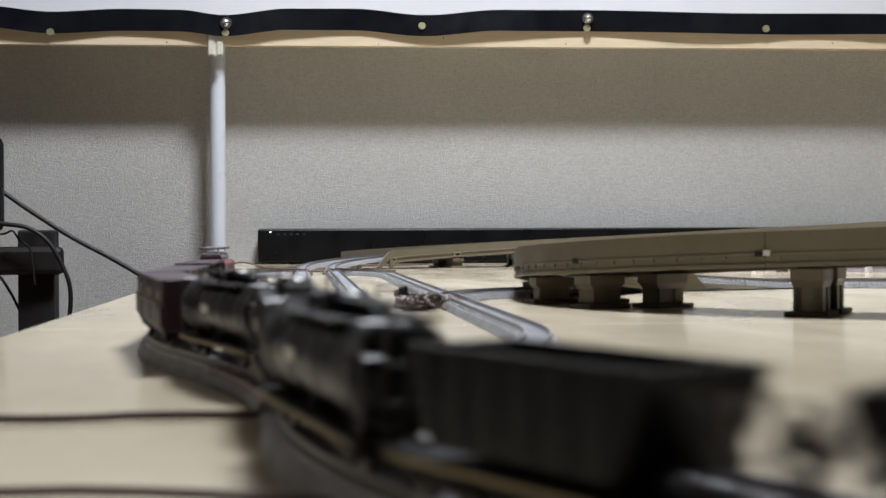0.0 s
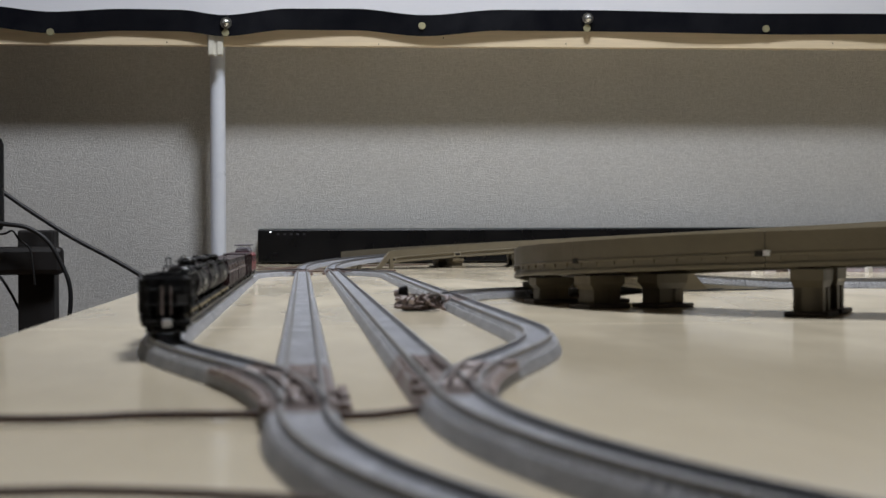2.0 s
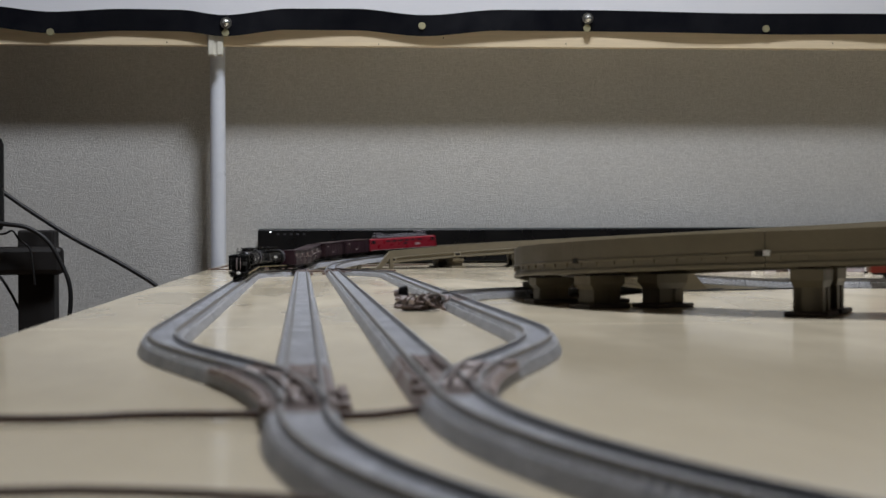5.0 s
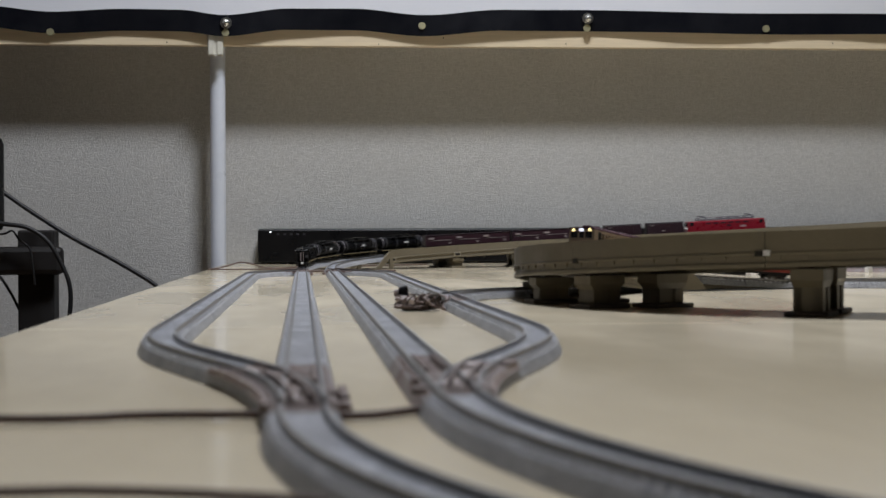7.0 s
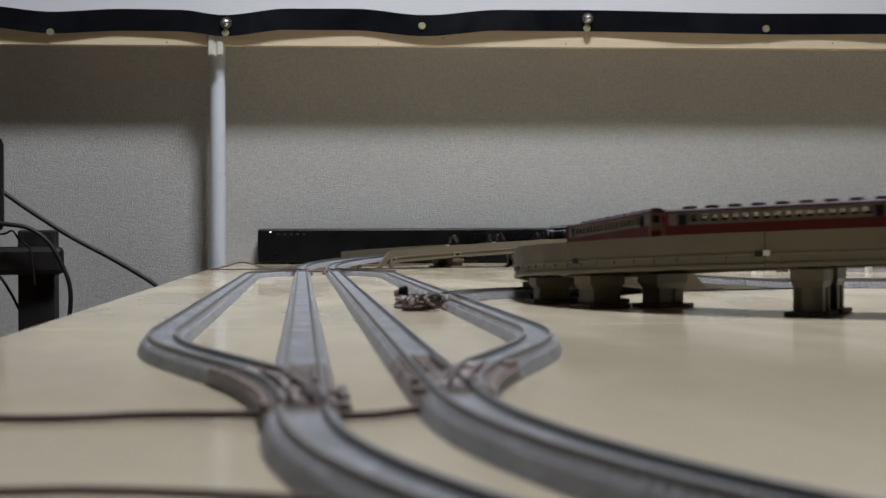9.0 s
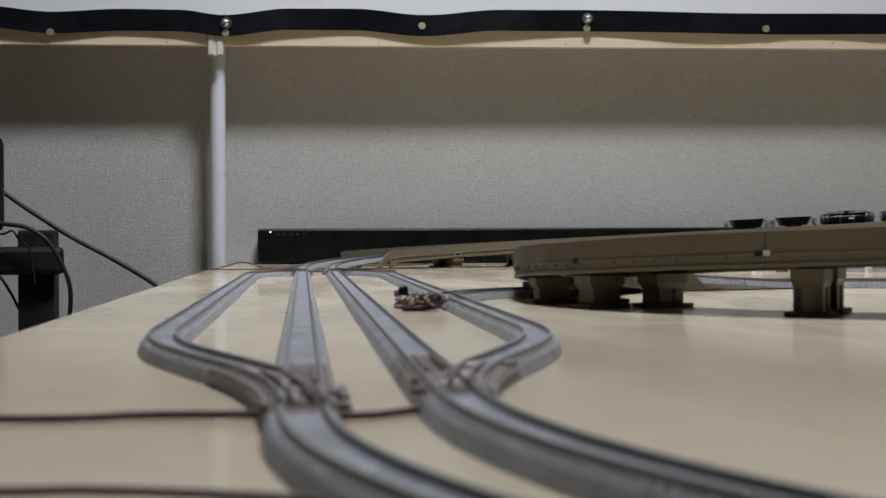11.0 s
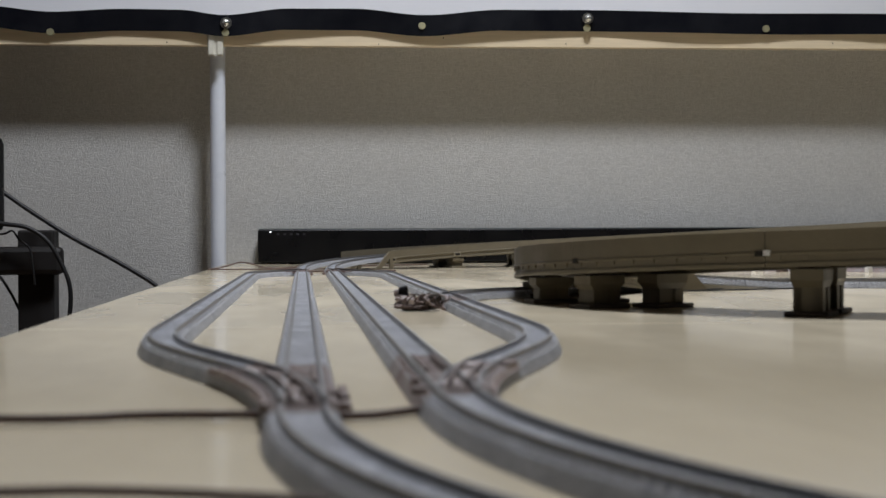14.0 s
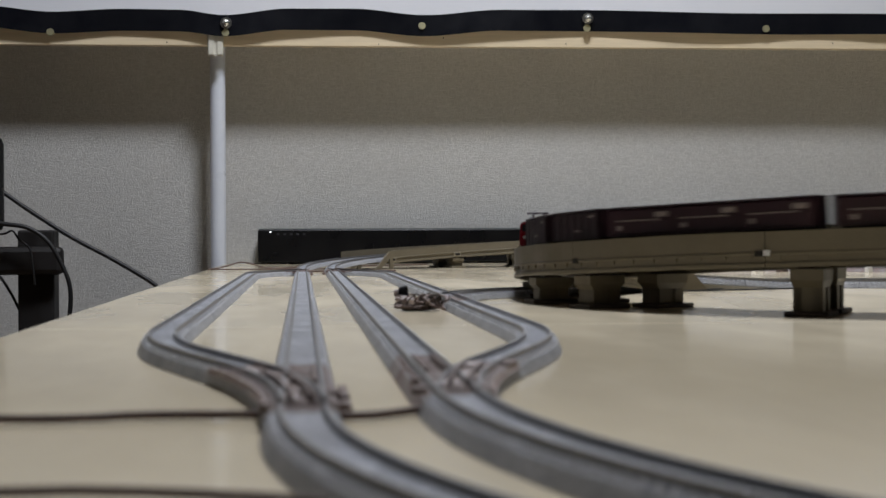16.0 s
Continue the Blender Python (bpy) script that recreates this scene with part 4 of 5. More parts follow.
def shell(length, half, z0, z1, round_=0.004, nose=0.0, segs=5):
    """A closed vehicle body with rounded roof shoulders and, if wanted, sloped ends."""
    prof = [(-half, z0), (-half, z1 - round_)]
    for k in range(1, segs + 1):
        a = math.pi / 2 * k / segs
        prof.append((-half + round_ * (1 - math.cos(a)) * 1.0, z1 - round_ + round_ * math.sin(a) * 0.8))
    prof = prof + [(-u, w) for u, w in reversed(prof)]
    bm = bmesh.new()
    mid_z = (z0 + z1) / 2
    rings = []
    for y in (-length / 2, length / 2):
        sg = 1 if y > 0 else -1
        rings.append([bm.verts.new((u, y - sg * nose * max(0.0, (w - mid_z) / (z1 - mid_z)), w)) for u, w in prof])
    n = len(prof)
    for k in range(n):
        bm.faces.new((rings[0][k], rings[0][(k + 1) % n], rings[1][(k + 1) % n], rings[1][k]))
    bm.faces.new(rings[0])
    bm.faces.new(rings[1])
    bmesh.ops.bevel(bm, geom=[e for e in bm.edges if abs(abs(e.verts[0].co.y) - abs(e.verts[1].co.y)) < 1e-4 and e.verts[0].co.y * e.verts[1].co.y > 0], offset=0.0006, segments=2, affect="EDGES")
    return bm


def pantograph(ob, y):
    bm = rods(((-0.0055, y - 0.007, 0.0262), (0.0055, y - 0.007, 0.0262), 0.0006), ((-0.0055, y + 0.007, 0.0262), (0.0055, y + 0.007, 0.0262), 0.0006),
              ((-0.005, y - 0.007, 0.0264), (-0.004, y + 0.006, 0.0288), 0.0006), ((0.005, y - 0.007, 0.0264), (0.004, y + 0.006, 0.0288), 0.0006),
              ((-0.004, y + 0.006, 0.0288), (-0.004, y - 0.004, 0.0300), 0.0006), ((0.004, y + 0.006, 0.0288), (0.004, y - 0.004, 0.0300), 0.0006),
              ((-0.0075, y - 0.004, 0.0302), (0.0075, y - 0.004, 0.0302), 0.0007), ((-0.0075, y - 0.002, 0.0302), (0.0075, y - 0.002, 0.0302), 0.0007), segs=6)
    for sx in (-0.0045, 0.0045):
        for sy in (-0.007, 0.007):
            rod(bm, (sx, y + sy, 0.0245), (sx, y + sy, 0.0264), 0.0007, 8)
    part("pantograph", bm, LOCO_ROOF, ob, "folded grey pantograph")


def electric_locomotive():
    L, W = 0.122, 0.0095
    ob = empty("electric_locomotive", pose(0, 0, TOP), "bright red model electric locomotive with grey roof gear", "locomotive")
    part("body", shell(L, W, 0.0062, 0.0235, 0.0035, 0.0022), LOCO_RED, ob)
    part("frame", boxes((-0.0088, 0.0088, -L / 2 + 0.002, L / 2 - 0.002, 0.0046, 0.0061)), UNDER, ob, "dark underframe")
    part("side_stripe", boxes((-W - 0.0002, W + 0.0002, -L / 2 + 0.003, L / 2 - 0.003, 0.0063, 0.0070)), DUST, ob, "pale lower body stripe")
    part("roof_deck", boxes((-0.0065, 0.0065, -L / 2 + 0.016, L / 2 - 0.016, 0.0232, 0.0256), bevel=0.0005), LOCO_ROOF, ob, "silver-grey roof deck")
    for y in (-0.008, 0.006, 0.018):
        part("roof_box", boxes((-0.0045, 0.0045, y - 0.0045, y + 0.0045, 0.0257, 0.0280), bevel=0.0005), LOCO_ROOF, ob, "grey roof equipment box")
    part("roof_conductor", rods(((0.003, -0.045, 0.0275), (0.003, 0.045, 0.0275), 0.0004), ((0.003, -0.03, 0.0245), (0.003, -0.03, 0.0275), 0.0006), ((0.003, 0.03, 0.0245), (0.003, 0.03, 0.0275), 0.0006), segs=6), LOCO_ROOF, ob, "thin roof conductor")
    pantograph(ob, -0.037)
    pantograph(ob, 0.037)
    for sg in (-1, 1):
        y = sg * L / 2
        part("windscreen", boxes((-0.0078, -0.0008, y - sg * 0.0012 - 0.0007, y - sg * 0.0012 + 0.0007, 0.0160, 0.0208), (0.0008, 0.0078, y - sg * 0.0012 - 0.0007, y - sg * 0.0012 + 0.0007, 0.0160, 0.0208)), GLASS, ob, "dark cab windscreen")
        part("cab_side_window", boxes((-W - 0.0002, W + 0.0002, y - sg * 0.0070 - 0.0028, y - sg * 0.0070 + 0.0028, 0.0158, 0.0205)), GLASS, ob, "dark cab side window")
        for sx in (-0.006, 0.006):
            part("headlight", rods(((sx, y - 0.0006, 0.0118), (sx, y + 0.0006, 0.0118), 0.0012)), MARK_WHITE, ob, "pale round headlight")
        part("snowplough", boxes((-0.008, 0.008, y - sg * 0.004 - 0.001, y - sg * 0.004 + 0.001, 0.0012, 0.0045)), UNDER, ob)
        coupler(ob, y)
    part("side_mark", boxes((-W - 0.0002, W + 0.0002, 0.0215, 0.0300, 0.0108, 0.0138)), PALE_PRINT, ob, "pale painted mark on the side")
    part("number_bar", boxes((-W - 0.0002, W + 0.0002, 0.000, 0.0070, 0.0128, 0.0158)), WINE, ob, "small pale bar on the side")
    for i in range(6):
        y = -0.032 + i * 0.0115
        part("louvre", boxes((-W - 0.00015, W + 0.00015, y, y + 0.008, 0.0172, 0.0196)), WINE, ob, "dark side louvre")
    for y in (-0.040, 0.0, 0.040):
        bogie(ob, y, 0.016, 0.0036)
    return ob


def box_wagon():
    L, W = 0.0560, 0.0092
    ob = empty("box_wagon", pose(0, 0, TOP), "dark wine-brown model box wagon behind the locomotive", "wagon", "freight wagons")
    part("body", shell(L, W, 0.0058, 0.0228, 0.0016), WINE_DARK, ob)
    part("roof", boxes((-W - 0.0003, W + 0.0003, -L / 2 - 0.0005, L / 2 + 0.0005, 0.0226, 0.0236), bevel=0.0004), WINE_DARK, ob)
    for i in range(7):
        y = -L / 2 + 0.002 + i * (L - 0.004) / 6
        part("side_post", boxes((-W - 0.0005, W + 0.0005, y - 0.0006, y + 0.0006, 0.006, 0.0222)), WINE_DARK, ob)
    part("side_mark", boxes((-W - 0.0007, W + 0.0007, -L / 2 + 0.006, -L / 2 + 0.010, 0.0185, 0.0198)), DUST, ob, "pale mark on the side")
    part("number_bar", boxes((-W - 0.0007, W + 0.0007, -0.006, -0.001, 0.0102, 0.0116)), DUST, ob, "pale bar on the side")
    part("underframe", boxes((-0.0075, 0.0075, -L / 2 + 0.002, L / 2 - 0.002, 0.0036, 0.0057)), UNDER, ob)
    part("brake_gear", boxes((-0.0078, -0.0066, -0.010, 0.010, 0.0014, 0.0036), (0.0066, 0.0078, -0.010, 0.010, 0.0014, 0.0036)), UNDER, ob)
    wheels(ob, (-0.018, 0.018))
    for sg in (-1, 1):
        coupler(ob, sg * L / 2)
    return ob


def panel_wagon():
    L, W = 0.133, 0.0092
    ob = empty("panel_wagon", pose(0, 0, TOP), "long wine-red model wagon with three ledged side panels", "wagon", "freight wagons")
    part("body", shell(L, W - 0.0008, 0.0056, 0.0222, 0.0020), WINE, ob)
    part("roof", boxes((-W, W, -L / 2, L / 2, 0.0218, 0.0228), bevel=0.0004), WINE_DARK, ob)
    for i in range(3):
        y0 = -L / 2 + 0.0015 + i * (L - 0.003) / 3
        y1 = y0 + (L - 0.003) / 3 - 0.0022
        part("side_panel", boxes((-W, W, y0, y1, 0.0070, 0.0140), bevel=0.0003), WINE, ob)
        part("ledge", boxes((-W - 0.0007, W + 0.0007, y0 + 0.008, y1 - 0.003, 0.0141, 0.0148)), DUST, ob, "dusty pale ledge")
        part("end_hood", boxes((-W - 0.0004, W + 0.0004, y0 + 0.0030, y0 + 0.0115, 0.0160, 0.0190), bevel=0.0004), DUST, ob, "pale hood above the ledge")
        part("number_bar", boxes((-W - 0.0002, W + 0.0002, y1 - 0.0070, y1 - 0.0035, 0.0090, 0.0118)), DUST, ob, "pale bar on the panel")
    part("underframe", boxes((-0.0075, 0.0075, -L / 2 + 0.002, L / 2 - 0.002, 0.0040, 0.0055)), UNDER, ob)
    for y in (-0.049, 0.049):
        bogie(ob, y, 0.012)
    for sg in (-1, 1):
        coupler(ob, sg * L / 2)
    return ob


def tank_wagon():
    L = 0.083
    ob = empty("tank_wagon", pose(0, 0, TOP), "black model tank wagon with a domed top", "wagon", "freight wagons")
    bm = bmesh.new()
    rings = []
    for y, r in ((-0.0390, 0.0015), (-0.0385, 0.0055), (-0.0370, 0.0078), (-0.0345, 0.0086), (0.0345, 0.0086), (0.0370, 0.0078), (0.0385, 0.0055), (0.0390, 0.0015)):
        rings.append([bm.verts.new((r * math.cos(a), y, 0.0152 + r * math.sin(a))) for a in (2 * math.pi * k / 28 for k in range(28))])
    for a, b in zip(rings, rings[1:]):
        for k in range(28):
            bm.faces.new((a[k], a[(k + 1) % 28], b[(k + 1) % 28], b[k]))
    bm.faces.new(rings[0])
    bm.faces.new(rings[-1])
    part("tank", bm, WAGON_BLACK, ob, smooth=True)
    bm = bmesh.new()
    rod(bm, (0, 0, 0.0228), (0, 0, 0.0262), 0.0042, 20)
    rod(bm, (0, 0, 0.0262), (0, 0, 0.0268), 0.0046, 20, 0.0036)
    part("dome", bm, WAGON_BLACK, ob)
    # straps are greyer than the tank: their highlights are put into the colour
    for y in (-0.029, -0.0098, 0.0098, 0.029):
        bm = bmesh.new()
        rod(bm, (0, y - 0.0012, 0.0152), (0, y + 0.0012, 0.0152), 0.0089, 28)
        part("tank_strap", bm, STRAP, ob, "grey metal tank strap")
    for sg in (-1, 1):
        bm = bmesh.new()
        rod(bm, (0, sg * 0.0342, 0.0152), (0, sg * 0.0358, 0.0152), 0.0089, 28)
        part("end_ring", bm, LOCO_ROOF, ob, "grey ring round the tank end")
        y = sg * 0.0400
        part("end_rail", rods(((-0.0075, y, 0.0064), (-0.0075, y, 0.0232), 0.0004), ((-0.0035, y, 0.0064), (-0.0035, y, 0.0232), 0.0004), ((-0.0075, y, 0.0232), (-0.0035, y, 0.0232), 0.0004), ((-0.0075, y, 0.018), (-0.0035, y, 0.018), 0.0003), segs=6), STRAP, ob, "dull grey end ladder")
    part("walkway", boxes((-0.0088, -0.0050, -0.027, 0.027, 0.0226, 0.0232), (0.0050, 0.0088, -0.027, 0.027, 0.0226, 0.0232)), UNDER, ob)
    part("handrail", rods(((-0.0088, -0.012, 0.0232), (-0.0088, -0.012, 0.0268), 0.0003), ((-0.0088, 0.012, 0.0232), (-0.0088, 0.012, 0.0268), 0.0003), ((-0.0088, -0.012, 0.0268), (-0.0088, 0.012, 0.0268), 0.0003),
                          ((0.0088, -0.012, 0.0232), (0.0088, -0.012, 0.0268), 0.0003), ((0.0088, 0.012, 0.0232), (0.0088, 0.012, 0.0268), 0.0003), ((0.0088, -0.012, 0.0268), (0.0088, 0.012, 0.0268), 0.0003), segs=6), UNDER, ob)
    part("top_walkway", boxes((-0.0030, 0.0030, -0.030, 0.030, 0.0252, 0.0258), (-0.0005, 0.0005, -0.028, -0.026, 0.0236, 0.0252), (-0.0005, 0.0005, 0.026, 0.028, 0.0236, 0.0252)), UNDER, ob, "dark plank along the tank top")
    part("side_mark", boxes((-0.0089, 0.0089, 0.003, 0.010, 0.0142, 0.0166)), MARK_WHITE, ob, "white mark on the tank side")
    part("underframe", boxes((-0.0085, 0.0085, -L / 2, L / 2, 0.0046, 0.0064), bevel=0.0003), UNDER, ob)
    part("footstep", boxes((-0.0090, -0.0086, -L / 2 + 0.003, L / 2 - 0.003, 0.0048, 0.0058), (0.0086, 0.0090, -L / 2 + 0.003, L / 2 - 0.003, 0.0048, 0.0058)), OCHRE_STEP, ob, "weathered ochre frame edge")
    for y in (-0.027, 0.0, 0.027):
        part("saddle", boxes((-0.0060, 0.0060, y - 0.0015, y + 0.0015, 0.0065, 0.0085)), UNDER, ob)
    for y in (-0.028, 0.028):
        bogie(ob, y, 0.010, 0.0028)
    for sg in (-1, 1):
        coupler(ob, sg * L / 2)
    return ob


def open_wagon():
    L, W = 0.067, 0.0090
    ob = empty("hopper_wagon", pose(0, 0, TOP), "black model hopper wagon with railed end platforms", "wagon", "freight wagons")
    bm = bmesh.new()
    y0 = L / 2 - 0.0080
    outer = [(-W, -y0, 0.0215), (W, -y0, 0.0215), (W, y0, 0.0215), (-W, y0, 0.0215)]
    low = [(-W, -y0 + 0.006, 0.0085), (W, -y0 + 0.006, 0.0085), (W, y0 - 0.006, 0.0085), (-W, y0 - 0.006, 0.0085)]
    inner = [(x * 0.9, y * 0.96, 0.0215) for x, y, z in outer]
    floor_ = [(x * 0.8, y * 0.9, 0.012) for x, y, z in low]
    R_ = [[bm.verts.new(p) for p in ring] for ring in (low, outer, inner, floor_)]
    for a, b in zip(R_, R_[1:]):
        for k in range(4):
            bm.faces.new((a[k], a[(k + 1) % 4], b[(k + 1) % 4], b[k]))
    bm.faces.new(R_[0])
    bm.faces.new(R_[3])
    part("hopper", bm, WAGON_BLACK, ob)
    for i in range(6):
        y = -y0 + 0.007 + i * (2 * y0 - 0.014) / 5
        part("side_post", boxes((-W - 0.0003, -W + 0.0002, y - 0.0006, y + 0.0006, 0.0085, 0.0213), (W - 0.0002, W + 0.0003, y - 0.0006, y + 0.0006, 0.0085, 0.0213)), WAGON_BLACK, ob)
    part("underframe", boxes((-0.0085, 0.0085, -L / 2, L / 2, 0.0048, 0.0066), bevel=0.0003), UNDER, ob)
    part("footstep", boxes((-0.0089, -0.0086, -L / 2 + 0.003, L / 2 - 0.003, 0.0050, 0.0060), (0.0086, 0.0089, -L / 2 + 0.003, L / 2 - 0.003, 0.0050, 0.0060)), OCHRE_STEP, ob, "weathered ochre frame edge")
    part("chute", boxes((-0.005, 0.005, -0.012, 0.012, 0.0022, 0.0084)), UNDER, ob)
    for sg in (-1, 1):
        y = sg * (L / 2 - 0.0008)
        part("end_railing", rods(((-0.0080, y, 0.0066), (-0.0080, y, 0.0180), 0.0004), ((0.0080, y, 0.0066), (0.0080, y, 0.0180), 0.0004), ((-0.0030, y, 0.0066), (-0.0030, y, 0.0180), 0.0004), ((-0.0080, y, 0.0180), (0.0080, y, 0.0180), 0.0002), ((-0.0080, y, 0.0125), (0.0080, y, 0.0125), 0.0002), segs=6), UNDER, ob, "thin dark end platform railing")
        part("end_strut", rods(((-0.0065, y, 0.0066), (-0.0065, y - sg * 0.0055, 0.0190), 0.0005), ((0.0065, y, 0.0066), (0.0065, y - sg * 0.0055, 0.0190), 0.0005), segs=6), UNDER, ob)
        part("end_plate", boxes((-0.0017, 0.0017, y + sg * 0.0026 - 0.0025, y + sg * 0.0026 + 0.0005, 0.0048, 0.0074), bevel=0.0006), MARK_WHITE, ob, "white end plate")
        part("end_ladder", rods(((-0.0016, y, 0.0090), (-0.0016, y - sg * 0.0030, 0.0190), 0.0006), ((0.0016, y, 0.0090), (0.0016, y - sg * 0.0030, 0.0190), 0.0004), segs=6), DUST, ob, "pale end ladder bars")
        part("placard", boxes((0.0036, 0.0074, y + sg * 0.0008 - 0.0003, y + sg * 0.0008 + 0.0003, 0.0128, 0.0160)), STRAP, ob, "dull grey end placard")
        coupler(ob, sg * L / 2)
    for y in (-0.022, 0.022):
        bogie(ob, y, 0.010, 0.0028)
    return ob


def railcar():
    L, W = 0.140, 0.0096
    ob = empty("diesel_railcar", pose(0, 0, TOP), "cream and red model diesel railcar with roof vents", "railcar", "railcars of the passenger train")
    end = 0.0152
    part("body", boxes((-W, W, -L / 2, L / 2, 0.0060, 0.0148), bevel=0.0004), CREAM, ob)
    part("upper_side", shell(L, W, 0.0189, 0.0222, 0.0026), CREAM, ob)
    for sg in (-1, 1):
        part("vestibule", boxes((-W, W, sg * (L / 2 - end / 2) - end / 2, sg * (L / 2 - end / 2) + end / 2, 0.0147, 0.0190)), CREAM, ob)
    part("rear_end", boxes((-W - 0.0004, W + 0.0004, -L / 2 - 0.0008, -L / 2 + 0.0024, 0.0060, 0.0216), bevel=0.0004), VERMILION, ob, "red rear end")
    part("seats", boxes((-W * 0.7, -W * 0.25, -L / 2 + end + 0.001, L / 2 - end - 0.001, 0.0148, 0.0163), (W * 0.25, W * 0.7, -L / 2 + end + 0.001, L / 2 - end - 0.001, 0.0148, 0.0163)), UNDER, ob, "dark rows of seats")
    part("lower_band", boxes((-W - 0.00025, W + 0.00025, -L / 2 + 0.0012, L / 2 - 0.0012, 0.0058, 0.0130), bevel=0.0001), VERMILION, ob, "red lower body band")
    part("end_band", boxes((-W + 0.0006, -0.0026, -L / 2 - 0.0002, L / 2 + 0.0002, 0.0058, 0.0100), (0.0026, W - 0.0006, -L / 2 - 0.0002, L / 2 + 0.0002, 0.0058, 0.0100)), VERMILION, ob, "red lower end band")
    bm = shell(L + 0.0006, W + 0.0002, 0.0208, 0.0230, 0.0022)
    part("roof", bm, MAROON_ROOF, ob, "maroon roof")
    for i in range(9):
        y = -L / 2 + 0.012 + i * (L - 0.024) / 8
        part("roof_vent", boxes((-0.0028, 0.0028, y - 0.0036, y + 0.0036, 0.0226, 0.0246), bevel=0.0007), MAROON_ROOF, ob, "grey-maroon roof vent")
    pitch = (L - 2 * end) / 17
    pillar = pane = None
    for sx in (-1, 1):
        a, b = sx * W - sx * 0.0009, sx * W
        for i in range(17):
            y = -L / 2 + end + i * pitch
            if pane is None:
                pane = part("window", boxes((-0.0001, 0.0001, 0.0010, pitch - 0.0010, 0.0147, 0.0190)), CLEAR_GLASS, ob)
                pillar = part("window_pillar", boxes((-0.00045, 0.00045, -0.00125, 0.00125, 0.0147, 0.0190)), CREAM, ob)
                panes, pillars = pane, pillar
            else:
                panes, pillars = new("window", pane.data), new("window_pillar", pillar.data)
                panes.parent = pillars.parent = ob
            panes.visible_shadow = False
            panes.matrix_basis = pose(sx * (W - 0.0006), y, 0)
            pillars.matrix_basis = pose((a + b) / 2, y, 0)
    for sg in (-1, 1):
        for sx in (-1, 1):
            a, b = sx * W - 0.0002, sx * W + 0.0002
            part("door", boxes((a, b, sg * (L / 2 - 0.011) - 0.0028, sg * (L / 2 - 0.011) + 0.0028, 0.0131, 0.0196)), GLASS, ob, "dark door window")
        y = sg * L / 2
        part("end_window", boxes((-0.0078, -0.0032, y - 0.0003, y + 0.0003, 0.0148, 0.0192), (-0.0016, 0.0016, y - 0.0003, y + 0.0003, 0.0148, 0.0192), (0.0032, 0.0078, y - 0.0003, y + 0.0003, 0.0148, 0.0192)), GLASS, ob, "dark end window")
        part("end_door", boxes((-0.0024, -0.0017, y - 0.0004, y + 0.0004, 0.0062, 0.0205), (0.0017, 0.0024, y - 0.0004, y + 0.0004, 0.0062, 0.0205)), CREAM, ob)
        coupler(ob, y)
    part("underframe", boxes((-0.0080, 0.0080, -L / 2 + 0.004, L / 2 - 0.004, 0.0040, 0.0057)), UNDER, ob)
    part("engine_box", boxes((-0.0080, 0.0080, -0.016, 0.018, 0.0014, 0.0040), bevel=0.0004), UNDER, ob)
    for y in (-0.048, 0.048):
        bogie(ob, y, 0.013)
    return ob


loco = electric_locomotive()
boxcar = box_wagon()
boxcar_b = copy_thing(boxcar, pose(0, 0, TOP))
panel = panel_wagon()
panel_b = copy_thing(panel, pose(0, 0, TOP))
tank = tank_wagon()
tank_b = copy_thing(tank, pose(0, 0, TOP))
tank_c = copy_thing(tank, pose(0, 0, TOP))
hopper = open_wagon()
hopper_b = copy_thing(hopper, pose(0, 0, TOP))
car = railcar()
car_b = copy_thing(car, pose(0, 0, TOP))
for sx, mat, what in ((-0.0062, WARM_LIGHT, "lit warm headlight"), (0.0062, WARM_LIGHT, "lit warm headlight"), (0.0, COLD_LIGHT, "lit white sign above the end door")):
    h_ = 0.0011 if sx else 0.0019
    part("headlight" if sx else "head_sign", boxes((sx - h_, sx + h_, 0.0698, 0.0704, 0.0197, 0.0216), bevel=0.0004), mat, car, what)


def ride(thing, way, zf, front, length, head, rows_t):
    """Keys a vehicle on a line: front(t) is where the train's nose is, head how far this vehicle's nose lies behind it."""
    rows = []
    for t in rows_t:
        s = front(t) - head - length / 2
        d = length * 0.33
        lo, hi = way.s0 + 0.002, way.s1 - 0.002
        a, b = min(max(s - d, lo), hi), min(max(s + d, lo), hi)
        xa, ya, _ = way.at(a)
        xb, yb, h = way.at(b)
        p, q = Vector((xa, ya, TOP + RAIL_TOP + zf(a))), Vector((xb, yb, TOP + RAIL_TOP + zf(b)))
        w = (q - p).normalized()
        right = w.cross(Vector((0, 0, 1))).normalized()
        up = right.cross(w)
        m = Matrix((right, w, up)).transposed().to_4x4()
        rows.append((t, Matrix.Translation((p + q) / 2) @ m))
    walk(thing, rows)


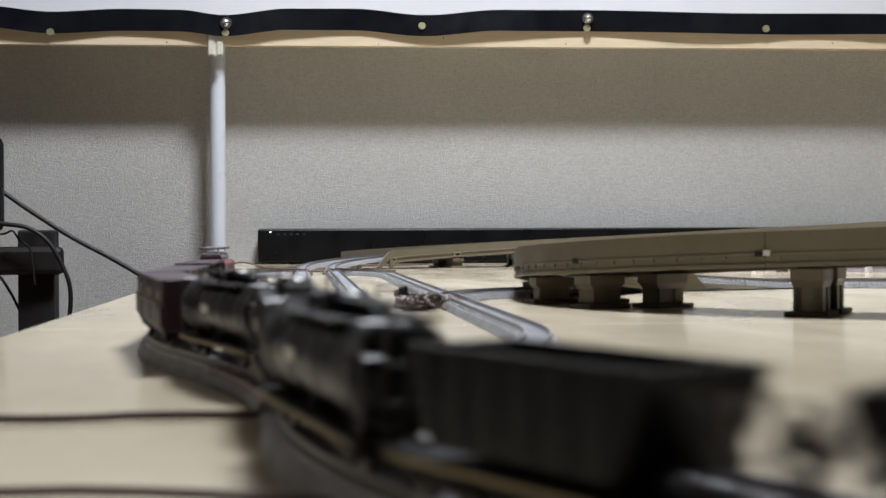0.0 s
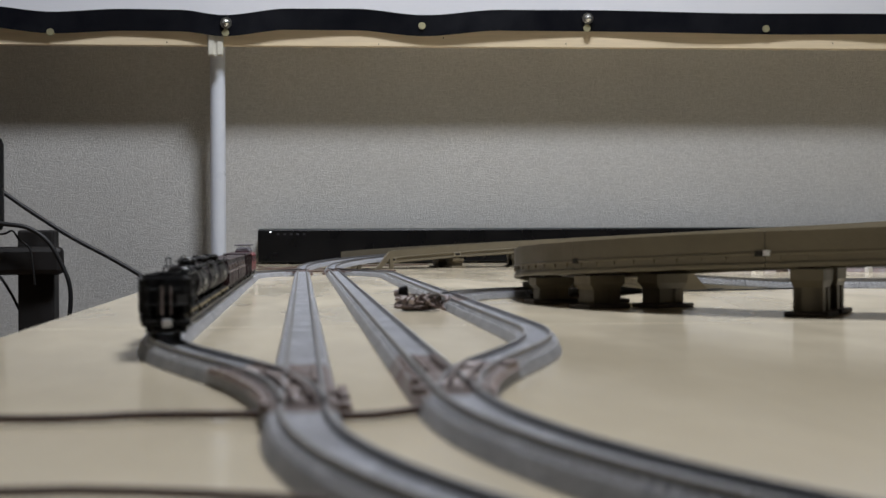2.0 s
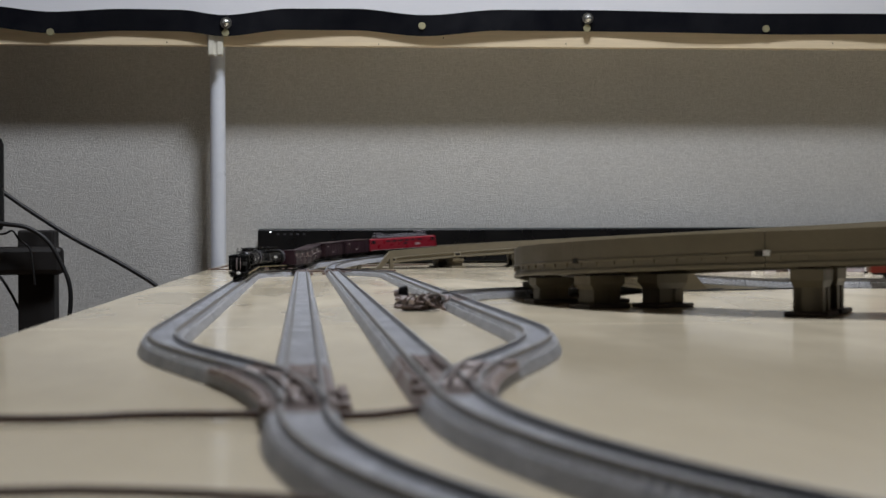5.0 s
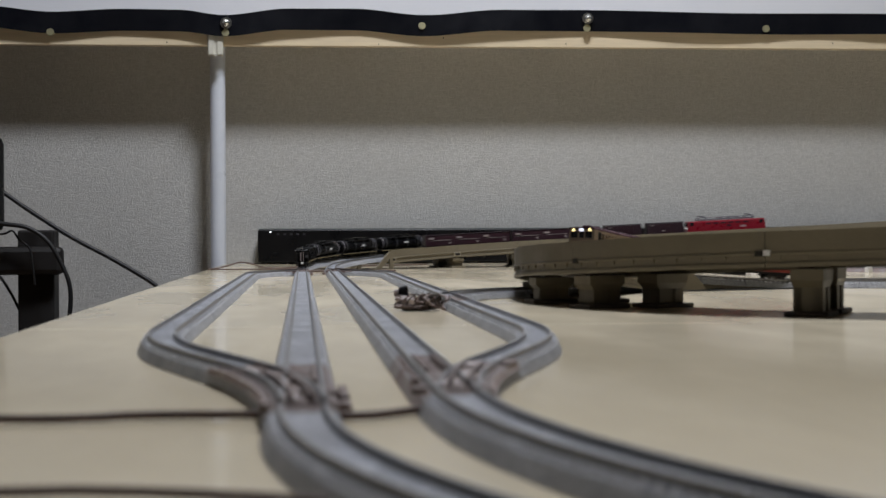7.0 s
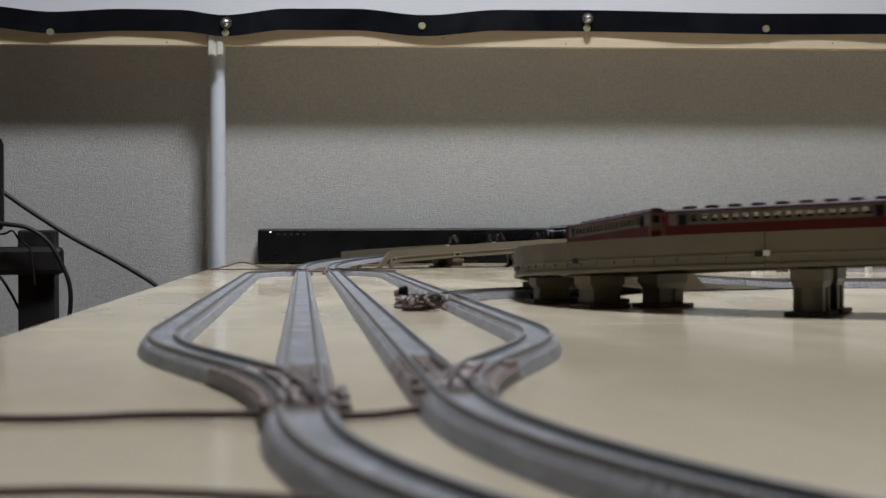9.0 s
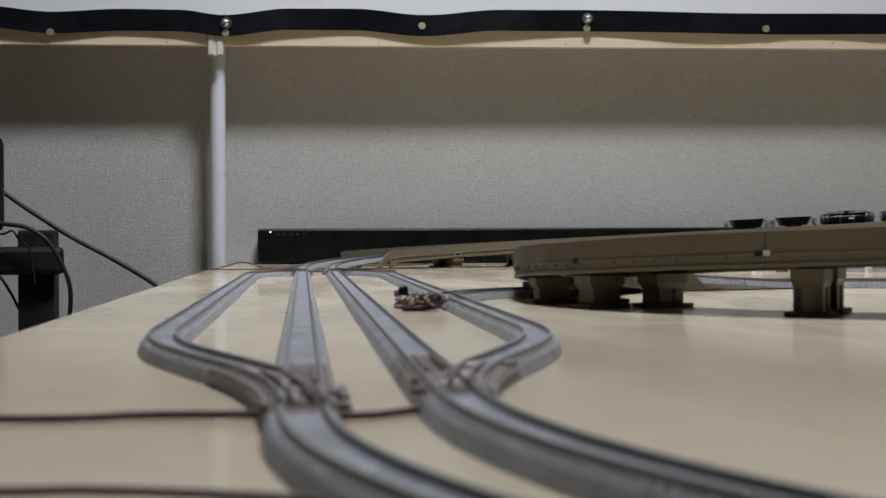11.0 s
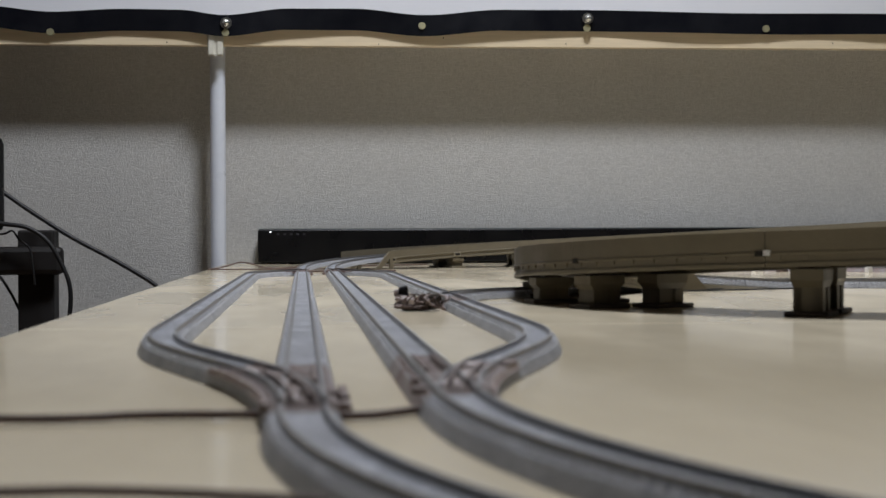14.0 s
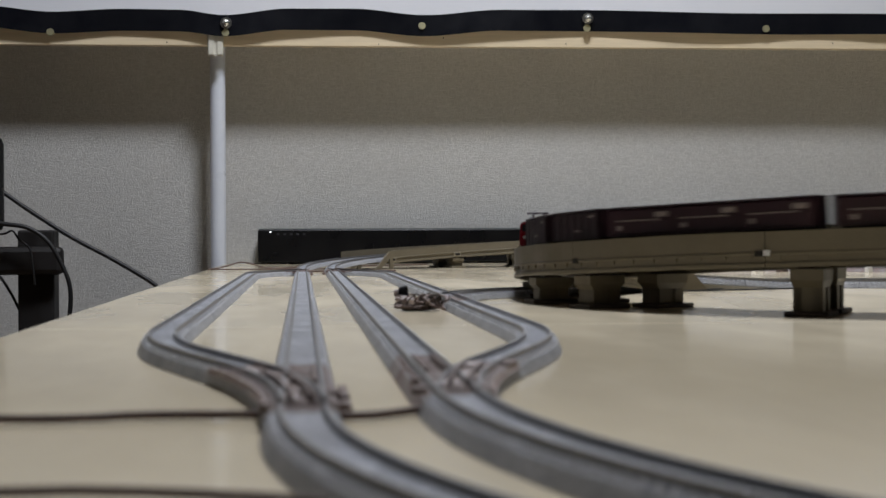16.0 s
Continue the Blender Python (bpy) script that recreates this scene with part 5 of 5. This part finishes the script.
def glide(knots):
    """A smooth run through (seconds, metres) knots."""
    ts = [k[0] for k in knots]
    vs = [k[1] for k in knots]
    n = len(ts)
    sl = [(vs[i + 1] - vs[i]) / (ts[i + 1] - ts[i]) for i in range(n - 1)]
    mm = [sl[0]] + [(sl[i - 1] * (ts[i + 1] - ts[i]) + sl[i] * (ts[i] - ts[i - 1])) / (ts[i + 1] - ts[i - 1]) for i in range(1, n - 1)] + [sl[-1]]

    def f(t):
        i = max(0, min(n - 2, sum(1 for x in ts[1:] if x <= t)))
        w = ts[i + 1] - ts[i]
        u = (t - ts[i]) / w
        return vs[i] * (2 * u ** 3 - 3 * u * u + 1) + w * mm[i] * (u ** 3 - 2 * u * u + u) + vs[i + 1] * (3 * u * u - 2 * u ** 3) + w * mm[i + 1] * (u ** 3 - u * u)

    return f


TRAIN = [(loco, 0.0, 0.122), (boxcar, 0.1265, 0.058), (boxcar_b, 0.1915, 0.058), (panel, 0.2565, 0.133), (panel_b, 0.3945, 0.133),
         (tank, 0.5325, 0.083), (tank_b, 0.621, 0.083), (tank_c, 0.7095, 0.083), (hopper, 0.798, 0.067), (hopper_b, 0.871, 0.067)]


def freight_front():
    near = lambda th: S_NEAR + OUT_R * radians(90 - th)
    return glide([(0.0, 1.003), (0.5, 1.122), (1.0, 1.246), (1.5, 1.356), (2.0, 1.464), (2.5, 1.584), (3.0, 1.706), (3.5, 1.832), (4.0, 1.958),
                  (6.3, S_BACK + 0.212), (7.0, S_BACK + 0.387), (7.5, S_BACK + 0.508), (8.0, S_BACK + 0.618), (8.3, S_BACK + 0.685), (11.3, S_BACK + 1.330), (11.7, S_BACK + 1.418), (12.2, S_BACK + 1.524), (14.5, near(61.5)), (14.7, near(51.3)), (15.0, near(32.2)), (15.3, near(13.8)), (15.7, near(-11.6)), (16.0, near(-32.2))])


def railcar_front():
    at = lambda th: C_LOOP + IN_R * radians(th + 106)
    return glide([(0.0, at(-38) - 1.0), (6.5, at(-38)), (7.0, at(-13)), (7.5, at(5.3)), (8.0, at(24.3)), (8.5, at(46.2)), (9.0, at(70)), (11.3, at(70) + 0.42), (16.0, at(70) + 0.8)])


def motions():
    steps = [i * 0.2 for i in range(81)]
    f = freight_front()
    for thing, head, length in TRAIN:
        ride(thing, FREIGHT, FREIGHT_Z, f, length, head, steps)
    g = railcar_front()
    for thing, head in ((car, 0.0), (car_b, 0.1445)):
        ride(thing, RAILCAR, RAILCAR_Z, g, 0.140, head, steps)


motions()
